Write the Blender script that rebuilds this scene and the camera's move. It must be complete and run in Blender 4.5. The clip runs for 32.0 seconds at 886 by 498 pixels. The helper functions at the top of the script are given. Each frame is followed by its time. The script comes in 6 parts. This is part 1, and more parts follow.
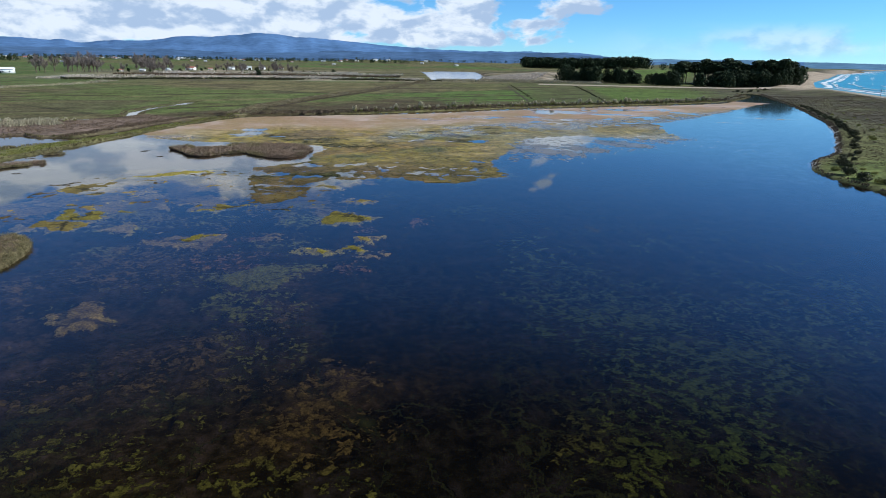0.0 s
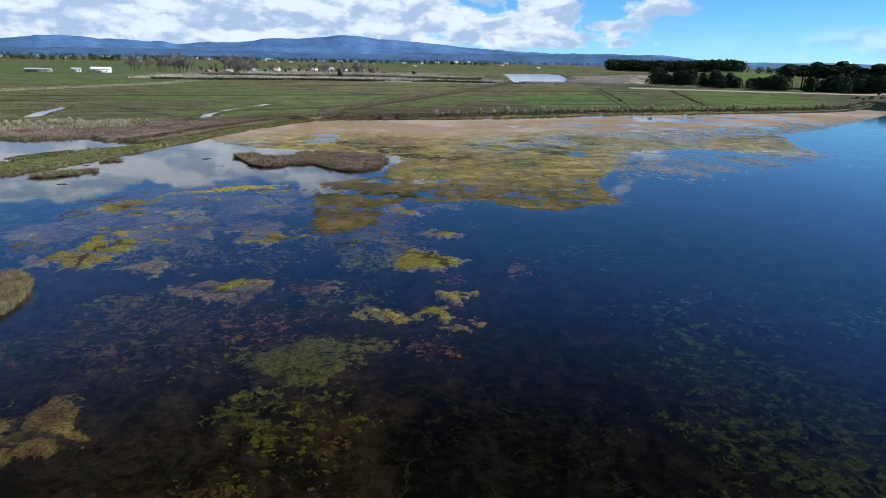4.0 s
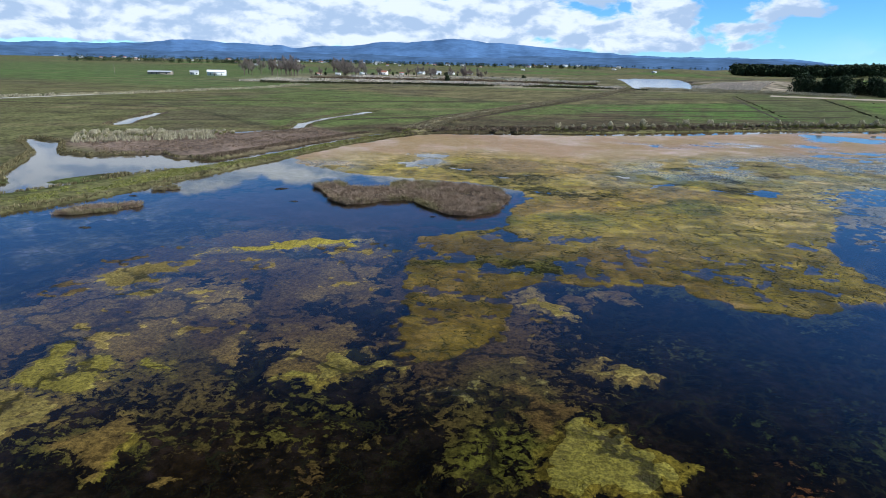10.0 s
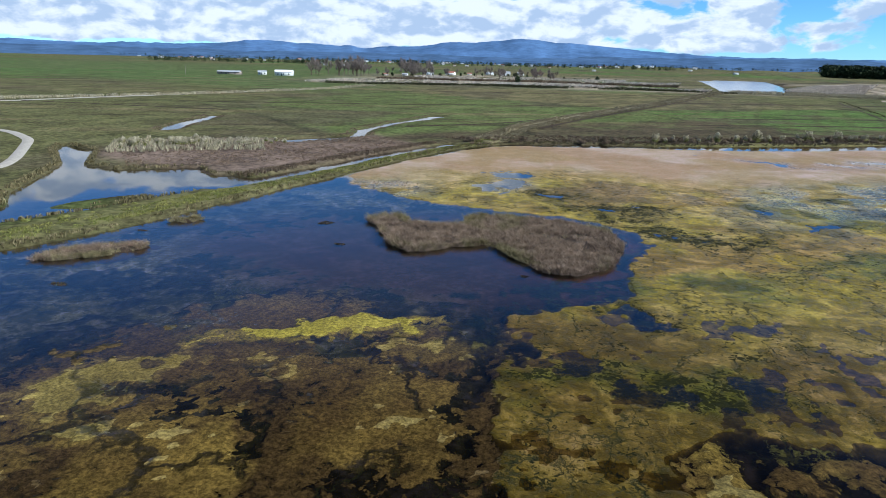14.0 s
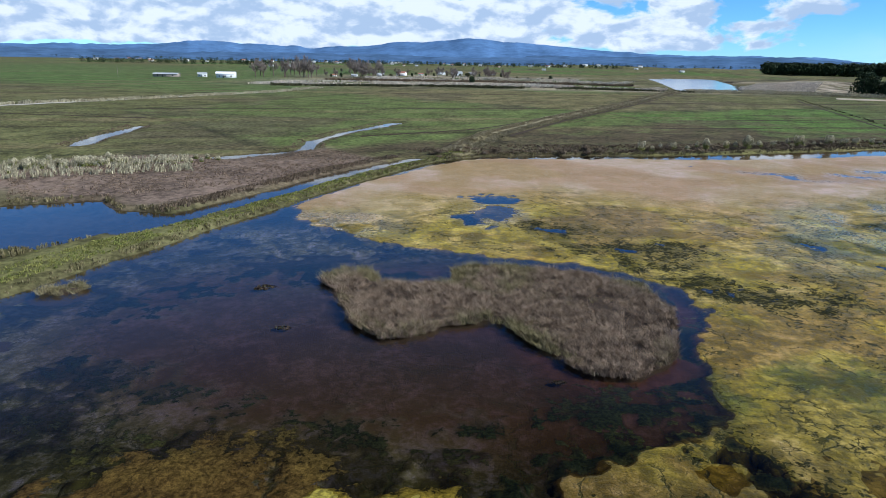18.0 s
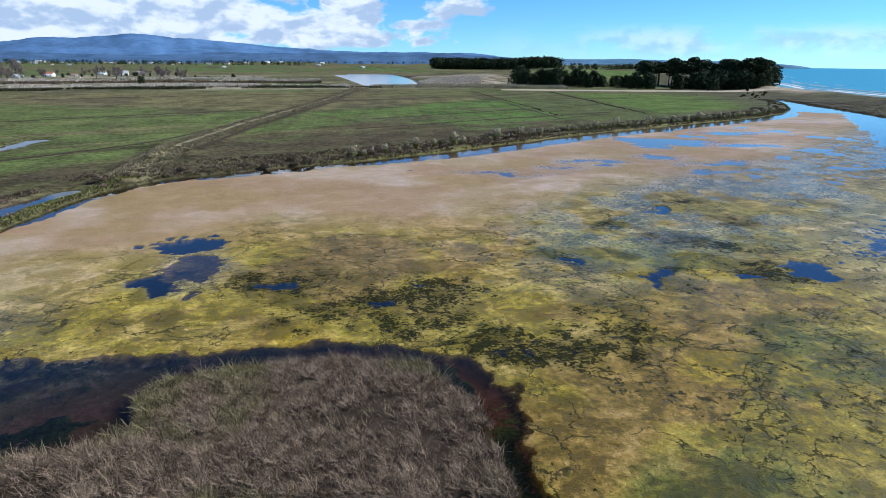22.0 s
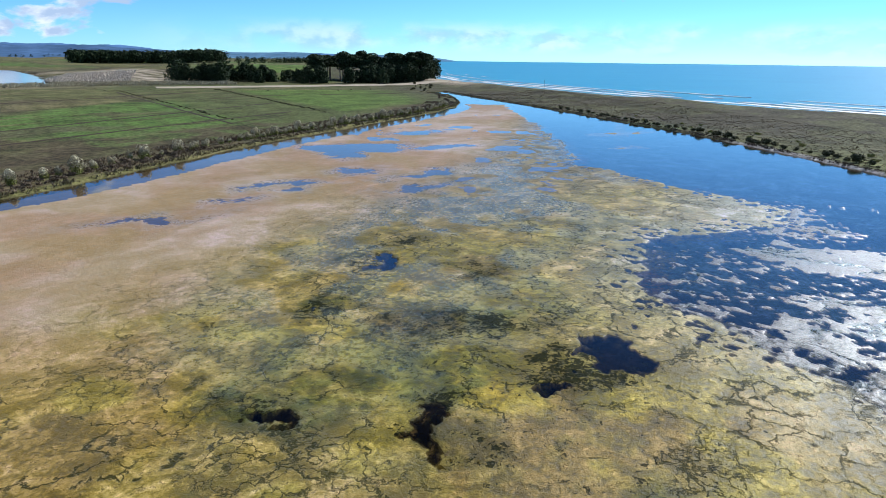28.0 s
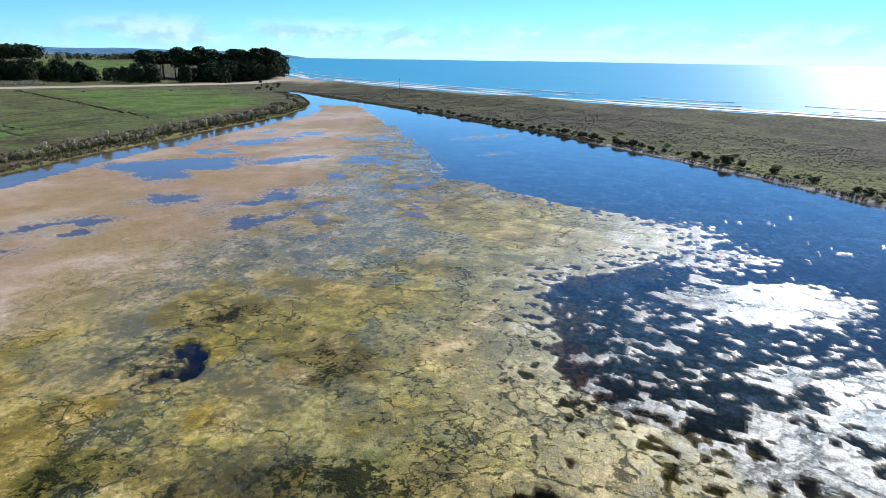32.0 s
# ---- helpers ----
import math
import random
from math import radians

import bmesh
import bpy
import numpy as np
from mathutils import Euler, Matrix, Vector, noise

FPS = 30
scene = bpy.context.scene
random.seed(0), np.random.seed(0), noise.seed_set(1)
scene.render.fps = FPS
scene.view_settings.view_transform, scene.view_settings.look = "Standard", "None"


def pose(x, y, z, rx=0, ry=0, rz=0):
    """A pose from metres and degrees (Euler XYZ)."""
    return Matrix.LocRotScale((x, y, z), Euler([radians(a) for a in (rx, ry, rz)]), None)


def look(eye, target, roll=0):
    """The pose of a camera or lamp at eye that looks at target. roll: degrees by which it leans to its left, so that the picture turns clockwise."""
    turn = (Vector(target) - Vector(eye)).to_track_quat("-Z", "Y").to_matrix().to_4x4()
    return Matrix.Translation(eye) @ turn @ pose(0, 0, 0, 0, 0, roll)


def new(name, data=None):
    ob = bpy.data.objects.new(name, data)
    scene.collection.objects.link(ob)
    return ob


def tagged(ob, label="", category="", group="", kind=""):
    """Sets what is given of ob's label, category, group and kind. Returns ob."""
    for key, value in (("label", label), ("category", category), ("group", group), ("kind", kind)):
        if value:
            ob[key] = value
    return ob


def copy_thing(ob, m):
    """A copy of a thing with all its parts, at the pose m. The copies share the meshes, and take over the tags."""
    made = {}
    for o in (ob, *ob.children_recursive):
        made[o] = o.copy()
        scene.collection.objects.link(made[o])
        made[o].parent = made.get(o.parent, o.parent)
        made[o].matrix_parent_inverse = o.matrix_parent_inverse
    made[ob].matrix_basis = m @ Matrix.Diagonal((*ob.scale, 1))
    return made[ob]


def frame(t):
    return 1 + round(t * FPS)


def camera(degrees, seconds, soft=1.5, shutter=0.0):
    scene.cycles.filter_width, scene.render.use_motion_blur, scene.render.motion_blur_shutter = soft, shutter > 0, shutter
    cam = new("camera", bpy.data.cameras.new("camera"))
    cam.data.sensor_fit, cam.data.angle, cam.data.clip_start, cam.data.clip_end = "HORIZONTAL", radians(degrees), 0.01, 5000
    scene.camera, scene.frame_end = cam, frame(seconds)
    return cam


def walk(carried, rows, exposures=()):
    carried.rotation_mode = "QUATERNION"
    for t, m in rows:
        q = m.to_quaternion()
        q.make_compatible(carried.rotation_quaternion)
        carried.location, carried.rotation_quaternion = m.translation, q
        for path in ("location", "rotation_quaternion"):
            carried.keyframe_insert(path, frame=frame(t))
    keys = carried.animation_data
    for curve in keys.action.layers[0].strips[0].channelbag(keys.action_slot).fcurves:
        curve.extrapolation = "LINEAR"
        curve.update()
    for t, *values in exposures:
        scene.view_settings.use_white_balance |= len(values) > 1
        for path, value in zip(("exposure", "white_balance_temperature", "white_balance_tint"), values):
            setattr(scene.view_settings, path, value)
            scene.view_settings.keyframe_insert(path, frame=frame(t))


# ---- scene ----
cam = camera(70.43, 32.0, soft=0.6)
ROWS = [
    (0.0, look((0.00, -0.00, 20.36), (14.64, 55.52, 2.96), 1.01)),
    (0.5, look((0.31, 2.30, 20.36), (14.02, 58.05, 2.93), 1.14)),
    (1.0, look((0.54, 4.69, 20.35), (13.19, 60.69, 2.92), 1.16)),
    (1.5, look((0.72, 7.13, 20.33), (12.48, 63.33, 2.90), 1.22)),
    (2.0, look((0.90, 9.66, 20.30), (11.93, 66.01, 2.88), 1.22)),
    (2.5, look((1.04, 12.26, 20.20), (11.42, 68.74, 2.81), 1.21)),
    (3.0, look((1.21, 14.80, 20.04), (10.88, 71.40, 2.64), 1.28)),
    (3.5, look((1.37, 17.32, 19.89), (10.14, 74.08, 2.52), 1.27)),
    (5.5, look((1.36, 27.28, 19.77), (7.21, 84.42, 2.43), 1.22)),
    (6.0, look((1.30, 29.71, 19.81), (6.72, 86.90, 2.49), 1.26)),
    (6.5, look((1.15, 32.29, 19.85), (6.05, 89.54, 2.59), 1.26)),
    (7.0, look((1.01, 35.04, 19.89), (5.35, 92.34, 2.63), 1.28)),
    (7.5, look((0.92, 37.91, 19.90), (4.47, 95.27, 2.64), 1.25)),
    (8.0, look((0.82, 40.78, 19.89), (3.36, 98.18, 2.62), 1.26)),
    (8.5, look((0.71, 43.65, 19.88), (1.78, 101.10, 2.61), 1.23)),
    (9.0, look((0.49, 46.62, 19.86), (0.49, 104.08, 2.59), 1.27)),
    (9.5, look((0.16, 49.60, 19.87), (-0.57, 107.06, 2.61), 1.31)),
    (10.0, look((-0.19, 52.59, 19.89), (-1.60, 110.04, 2.64), 1.34)),
    (10.5, look((-0.63, 55.63, 19.90), (-2.68, 113.07, 2.66), 1.43)),
    (11.0, look((-1.06, 58.59, 19.87), (-3.73, 116.00, 2.64), 1.52)),
    (11.5, look((-1.46, 61.51, 19.82), (-4.73, 118.89, 2.57), 1.49)),
    (12.0, look((-1.92, 64.47, 19.78), (-6.01, 121.78, 2.49), 1.42)),
    (12.5, look((-2.46, 67.42, 19.77), (-7.74, 124.62, 2.47), 1.45)),
    (13.0, look((-3.01, 70.31, 19.76), (-9.22, 127.42, 2.43), 1.43)),
    (13.5, look((-3.63, 73.17, 19.77), (-10.44, 130.19, 2.41), 1.43)),
    (14.0, look((-4.32, 75.92, 19.82), (-11.53, 132.90, 2.46), 1.45)),
    (14.5, look((-4.93, 78.51, 19.85), (-12.47, 135.45, 2.49), 1.42)),
    (16.5, look((-7.62, 89.15, 19.87), (-16.13, 145.96, 2.51), 1.25)),
    (17.0, look((-8.33, 91.66, 19.93), (-16.21, 148.56, 2.60), 1.17)),
    (17.5, look((-9.01, 94.15, 19.96), (-14.81, 151.30, 2.65), 1.16)),
    (18.0, look((-9.61, 96.53, 19.99), (-12.42, 153.91, 2.70), 1.08)),
    (18.5, look((-10.03, 98.95, 20.04), (-8.35, 156.40, 2.79), 0.94)),
    (19.0, look((-10.34, 101.54, 20.05), (-4.05, 158.66, 2.81), 0.77)),
    (19.5, look((-10.52, 104.17, 20.06), (-0.66, 160.79, 2.83), 0.70)),
    (20.0, look((-10.46, 106.74, 20.07), (1.45, 162.97, 2.85), 0.71)),
    (20.5, look((-10.27, 109.26, 20.08), (4.57, 164.78, 2.86), 0.65)),
    (21.0, look((-9.89, 111.71, 20.06), (7.81, 166.40, 2.87), 0.58)),
    (21.5, look((-9.28, 114.18, 20.01), (11.46, 167.78, 2.80), 0.59)),
    (22.0, look((-8.52, 116.66, 19.98), (15.22, 169.01, 2.78), 0.56)),
    (22.5, look((-7.71, 119.11, 19.99), (19.13, 169.94, 2.78), 0.48)),
    (23.0, look((-6.66, 121.46, 20.01), (23.12, 170.62, 2.79), 0.42)),
    (23.5, look((-5.51, 123.80, 20.04), (27.06, 171.14, 2.79), 0.35)),
    (24.0, look((-4.26, 126.04, 20.07), (30.95, 171.45, 2.80), 0.35)),
    (24.5, look((-2.81, 128.21, 20.11), (34.88, 171.56, 2.79), 0.38)),
    (25.0, look((-1.23, 130.33, 20.15), (38.53, 171.80, 2.82), 0.40)),
    (25.5, look((0.45, 132.37, 20.16), (41.36, 172.68, 2.79), 0.47)),
    (27.5, look((8.23, 139.73, 20.20), (52.96, 175.69, 2.72), 0.55)),
    (28.0, look((10.16, 141.38, 20.17), (55.95, 176.00, 2.70), 0.66)),
    (28.5, look((12.11, 142.93, 20.16), (59.05, 175.97, 2.68), 0.72)),
    (29.0, look((14.10, 144.39, 20.17), (62.32, 175.54, 2.68), 0.68)),
    (29.5, look((16.21, 145.79, 20.14), (65.93, 174.46, 2.67), 0.56)),
    (30.0, look((18.43, 147.12, 20.10), (69.39, 173.52, 2.61), 0.46)),
    (30.5, look((20.75, 148.36, 20.09), (72.40, 173.36, 2.57), 0.46)),
    (31.0, look((22.98, 149.48, 20.09), (74.95, 173.81, 2.56), 0.56)),
    (31.5, look((25.16, 150.52, 20.13), (77.36, 174.34, 2.56), 0.67)),
    (32.0, look((27.38, 151.47, 20.19), (79.70, 175.03, 2.63), 0.84)),
]
EXPOSURES = [(0.0, 0.28, 5800, 6), (9.0, 0.38, 5750, 6), (14.0, 0.42, 5700, 6), (20.0, 0.35, 5650, 6), (32.0, 0.47, 5800, 7)]
walk(cam, ROWS, EXPOSURES)

# ---------------------------------------------------------------- world, sun
SUN_AZ, SUN_EL = 103.0, 34.0          # degrees clockwise from +y, and above the horizon


class Nodes:
    """Short hand for building node trees."""

    def __init__(self, tree):
        self.tree = tree
        tree.nodes.clear()

    def add(self, kind, inputs=None, **props):
        n = self.tree.nodes.new(kind)
        for k, v in props.items():
            setattr(n, k, v)
        for k, v in (inputs or {}).items():
            sock = n.inputs[k]
            if isinstance(v, bpy.types.NodeSocket):
                self.tree.links.new(v, sock)
            else:
                sock.default_value = v
        return n

    def math(self, op, a, b=0.0, clamp=False):
        n = self.add("ShaderNodeMath", {0: a, 1: b}, operation=op)
        n.use_clamp = clamp
        return n.outputs[0]

    def mix(self, fac, a, b, blend="MIX"):
        n = self.add("ShaderNodeMix", data_type="RGBA", blend_type=blend)
        for i, v in ((0, fac), (6, a), (7, b)):
            if isinstance(v, bpy.types.NodeSocket):
                self.tree.links.new(v, n.inputs[i])
            else:
                n.inputs[i].default_value = v if i == 0 else (*v[:3], 1)
        return n.outputs[2]

    def ramp(self, fac, lo, hi, a=0.0, b=1.0):
        n = self.add("ShaderNodeMapRange", {0: fac, 1: lo, 2: hi, 3: a, 4: b}, interpolation_type="SMOOTHSTEP")
        return n.outputs[0]

    def noise(self, vec, scale, detail=4.0, rough=0.55, distort=0.0):
        return self.add("ShaderNodeTexNoise", {"Vector": vec, "Scale": scale, "Detail": detail, "Roughness": rough,
                                               "Distortion": distort}).outputs["Fac"]


def make_world():
    w = bpy.data.worlds.new("sky")
    scene.world = w
    w.use_nodes = True
    n = Nodes(w.node_tree)
    sky = n.add("ShaderNodeTexSky", sky_type="NISHITA", sun_disc=False, sun_elevation=radians(SUN_EL),
                sun_rotation=radians(SUN_AZ), air_density=0.8, dust_density=0.05, ozone_density=5.0, altitude=1500.0)
    vec = n.add("ShaderNodeTexCoord").outputs["Generated"]
    sep = n.add("ShaderNodeSeparateXYZ", {0: vec})
    az = n.math("ARCTAN2", sep.outputs[0], sep.outputs[1])
    el = n.math("ARCSINE", sep.outputs[2])
    flat = n.add("ShaderNodeCombineXYZ", {0: az, 1: n.math("MULTIPLY", el, 1.9), 2: 0.3}).outputs[0]
    big = n.math("ADD", n.math("MULTIPLY", n.noise(flat, 12.0, 7.0, 0.52, 0.2), 0.75), n.math("MULTIPLY", n.noise(flat, 4.0, 3.0, 0.5), 0.25))
    # the cumulus bank over the hills ends where the coast begins; thin low cloud goes on over the sea
    bank = n.ramp(az, radians(33), radians(25))
    low = n.math("MULTIPLY", n.ramp(el, radians(0.2), radians(1.6)), n.ramp(el, radians(13.5), radians(8.5)))
    cover = n.math("MULTIPLY", bank, low)
    thresh = n.math("SUBTRACT", 0.66, n.math("MULTIPLY", cover, n.ramp(az, radians(24), radians(-14), 0.21, 0.36)))
    dens = n.ramp(n.math("SUBTRACT", big, thresh), -0.01, 0.055)
    haze_bank = n.math("MULTIPLY", n.ramp(az, radians(25), radians(45)),
                       n.math("MULTIPLY", n.ramp(el, radians(0.1), radians(1.2)), n.ramp(el, radians(3.4), radians(1.8))))
    thin = n.math("MULTIPLY", n.ramp(n.noise(flat, 9.0, 6.0, 0.55), 0.38, 0.62), haze_bank)
    dens = n.math("MAXIMUM", n.math("MULTIPLY", dens, n.ramp(el, radians(26), radians(14))), n.math("MULTIPLY", thin, 0.55))
    # grey undersides, bright tops
    up = n.add("ShaderNodeVectorMath", {0: flat, 1: (0.010, -0.020, 0.0)}, operation="ADD").outputs[0]
    soft, soft_up = n.noise(flat, 12.0, 5.0, 0.52, 0.2), n.noise(up, 12.0, 5.0, 0.52, 0.2)
    under = n.ramp(n.math("ADD", n.math("SUBTRACT", soft_up, soft), n.math("MULTIPLY", n.math("SUBTRACT", n.noise(flat, 40.0, 5.0, 0.6), 0.5), 0.14)), -0.09, 0.07)
    cloud = n.mix(under, (4.2, 5.1, 6.6), (7.9, 8.1, 8.5))
    grade = n.mix(n.ramp(el, radians(3), radians(18)), (0.78, 1.10, 1.22), (0.86, 1.20, 1.50))
    grade = n.mix(n.ramp(el, radians(20), radians(34)), grade, (0.22, 0.25, 0.29))
    clear = n.mix(1.0, sky.outputs[0], grade, "MULTIPLY")
    col = n.mix(dens, clear, cloud)
    bg = n.add("ShaderNodeBackground", {0: col, 1: 0.09})
    n.add("ShaderNodeOutputWorld", {0: bg.outputs[0]})


make_world()
sun = new("sun", bpy.data.lights.new("sun", "SUN"))
sun.data.energy, sun.data.angle, sun.data.color = 4.6, radians(0.53), (1.0, 0.95, 0.87)
a, e = radians(SUN_AZ), radians(SUN_EL)
sun.matrix_world = look((math.sin(a) * math.cos(e) * 300, math.cos(a) * math.cos(e) * 300, math.sin(e) * 300), (0, 0, 0))


# ---------------------------------------------------------------- materials
def material(name):
    m = bpy.data.materials.new(name)
    m.use_nodes = True
    return m, Nodes(m.node_tree)


def surface(n, color, rough=0.8, bump=None, dist=0.05, strength=0.5, **extra):
    inputs = {"Base Color": color if isinstance(color, bpy.types.NodeSocket) else (*color[:3], 1), "Roughness": rough}
    if bump is not None:
        inputs["Normal"] = n.add("ShaderNodeBump", {"Height": bump, "Distance": dist, "Strength": strength}).outputs[0]
    inputs.update(extra)
    b = n.add("ShaderNodeBsdfPrincipled", inputs)
    n.add("ShaderNodeOutputMaterial", {0: b.outputs[0]})
    return b


def world_pos(n):
    return n.add("ShaderNodeNewGeometry").outputs["Position"]


def mat_tinted(name, rough, fine, coarse, bump_dist, vary=0.5, spec=0.5, rough_var=0.0):
    """A surface whose colour, haze included, is laid out per vertex in 'tint', broken up at two scales."""
    m, n = material(name)
    p = world_pos(n)
    tint = n.add("ShaderNodeAttribute", attribute_name="tint").outputs["Color"]
    f1, f2 = n.noise(p, fine, 5.0, 0.65), n.noise(p, coarse, 5.0, 0.6, 0.4)
    v = n.math("ADD", n.math("MULTIPLY", f1, 0.6), n.math("MULTIPLY", f2, 0.6))
    k = n.ramp(v, 0.3, 0.9, 1.0 - vary, 1.0 + vary)
    col = n.mix(1.0, tint, n.add("ShaderNodeCombineXYZ", {0: k, 1: k, 2: k}).outputs[0], "MULTIPLY")
    r = n.ramp(f2, 0.35, 0.65, rough - rough_var, rough + rough_var)
    surface(n, col, r, n.math("ADD", f1, n.math("MULTIPLY", f2, 0.5)), bump_dist, 0.6, **{"Specular IOR Level": spec})
    return m


def mat_plain(name, a, b, scale=3.0, rough=0.8, bump_dist=0.02, per=None, spec=0.5):
    """Two pigments mixed by noise; per: 'Object' or 'Island' shifts the tone from piece to piece."""
    m, n = material(name)
    p = world_pos(n)
    f, g = n.noise(p, scale, 5.0, 0.6), n.noise(p, scale * 7, 3.0, 0.6)
    fac = n.ramp(n.math("ADD", n.math("MULTIPLY", f, 0.65), n.math("MULTIPLY", g, 0.35)), 0.3, 0.7)
    col = n.mix(fac, a, b)
    if per:
        r = (n.add("ShaderNodeNewGeometry").outputs["Random Per Island"] if per == "Island"
             else n.add("ShaderNodeObjectInfo").outputs["Random"])
        k = n.ramp(r, 0.0, 1.0, 0.6, 1.45)
        col = n.mix(1.0, col, n.add("ShaderNodeCombineXYZ", {0: k, 1: k, 2: k}).outputs[0], "MULTIPLY")
    surface(n, col, rough, g, bump_dist, 0.5, **{"Specular IOR Level": spec})
    return m


def mat_water(name, tint, wave, ripple, rough, strength):
    """Clear or stained water: see-through at steep angles, a mirror of the sky at low ones."""
    m, n = material(name)
    p = world_pos(n)
    w1, w2 = n.noise(p, wave, 3.0, 0.5, 0.2), n.noise(p, ripple, 3.0, 0.55)
    wind = n.ramp(n.noise(p, 0.018, 3.0, 0.5), 0.4, 0.62, 0.25, 1.0)
    h = n.math("MULTIPLY", n.math("ADD", w1, n.math("MULTIPLY", w2, 0.35)), wind)
    nor = n.add("ShaderNodeBump", {"Height": h, "Distance": 0.05, "Strength": strength}).outputs[0]
    east = n.ramp(n.add("ShaderNodeSeparateXYZ", {0: p}).outputs[0], 70.0, 120.0, rough, rough + 0.05)
    gl = n.add("ShaderNodeBsdfGlossy", {"Color": (1, 1, 1, 1), "Roughness": east, "Normal": nor})
    tr = n.add("ShaderNodeBsdfTransparent", {"Color": (*tint, 1)})
    fr = n.add("ShaderNodeFresnel", {"IOR": 1.33, "Normal": nor})
    mx = n.add("ShaderNodeMixShader", {0: fr.outputs[0], 1: tr.outputs[0], 2: gl.outputs[0]})
    n.add("ShaderNodeOutputMaterial", {0: mx.outputs[0]})
    return m


def mat_ground():
    """Turf and soil: pigment per vertex, tussock grain, and long drains and mown strips along the fields."""
    m, n = material("turf_and_soil")
    p = world_pos(n)
    tint = n.add("ShaderNodeAttribute", attribute_name="tint").outputs["Color"]
    far = n.add("ShaderNodeAttribute", attribute_name="ragged").outputs["Fac"]
    turned = n.add("ShaderNodeVectorRotate", {"Vector": p, "Angle": radians(-15)}, rotation_type="Z_AXIS").outputs[0]
    long1 = n.noise(n.add("ShaderNodeVectorMath", {0: turned, 1: (0.012, 0.16, 0.0)}, operation="MULTIPLY").outputs[0], 1.0, 5.0, 0.6, 0.15)
    long2 = n.noise(n.add("ShaderNodeVectorMath", {0: turned, 1: (0.006, 0.05, 0.0)}, operation="MULTIPLY").outputs[0], 1.0, 5.0, 0.65, 0.2)
    f1, f2 = n.noise(p, 0.9, 6.0, 0.7), n.noise(p, 0.07, 6.0, 0.65, 0.4)
    col = n.mix(n.math("MULTIPLY", n.ramp(long1, 0.56, 0.64), n.math("MULTIPLY", far, 0.75)), tint, (0.080, 0.066, 0.036))
    col = n.mix(n.math("MULTIPLY", n.ramp(long2, 0.53, 0.62), n.math("MULTIPLY", far, 0.7)), col, (0.175, 0.145, 0.072))
    col = n.mix(n.math("MULTIPLY", n.ramp(long2, 0.44, 0.36), n.math("MULTIPLY", far, 0.6)), col, (0.104, 0.114, 0.042))
    v = n.math("ADD", n.math("MULTIPLY", f1, 0.75), n.math("MULTIPLY", f2, 0.45))
    k = n.ramp(v, 0.42, 0.80, 0.35, 1.65)
    col = n.mix(1.0, col, n.add("ShaderNodeCombineXYZ", {0: k, 1: k, 2: k}).outputs[0], "MULTIPLY")
    surface(n, col, 0.95, n.math("ADD", f1, n.math("MULTIPLY", f2, 0.5)), 0.3, 0.7, **{"Specular IOR Level": 0.08})
    return m


M_GROUND = mat_ground()


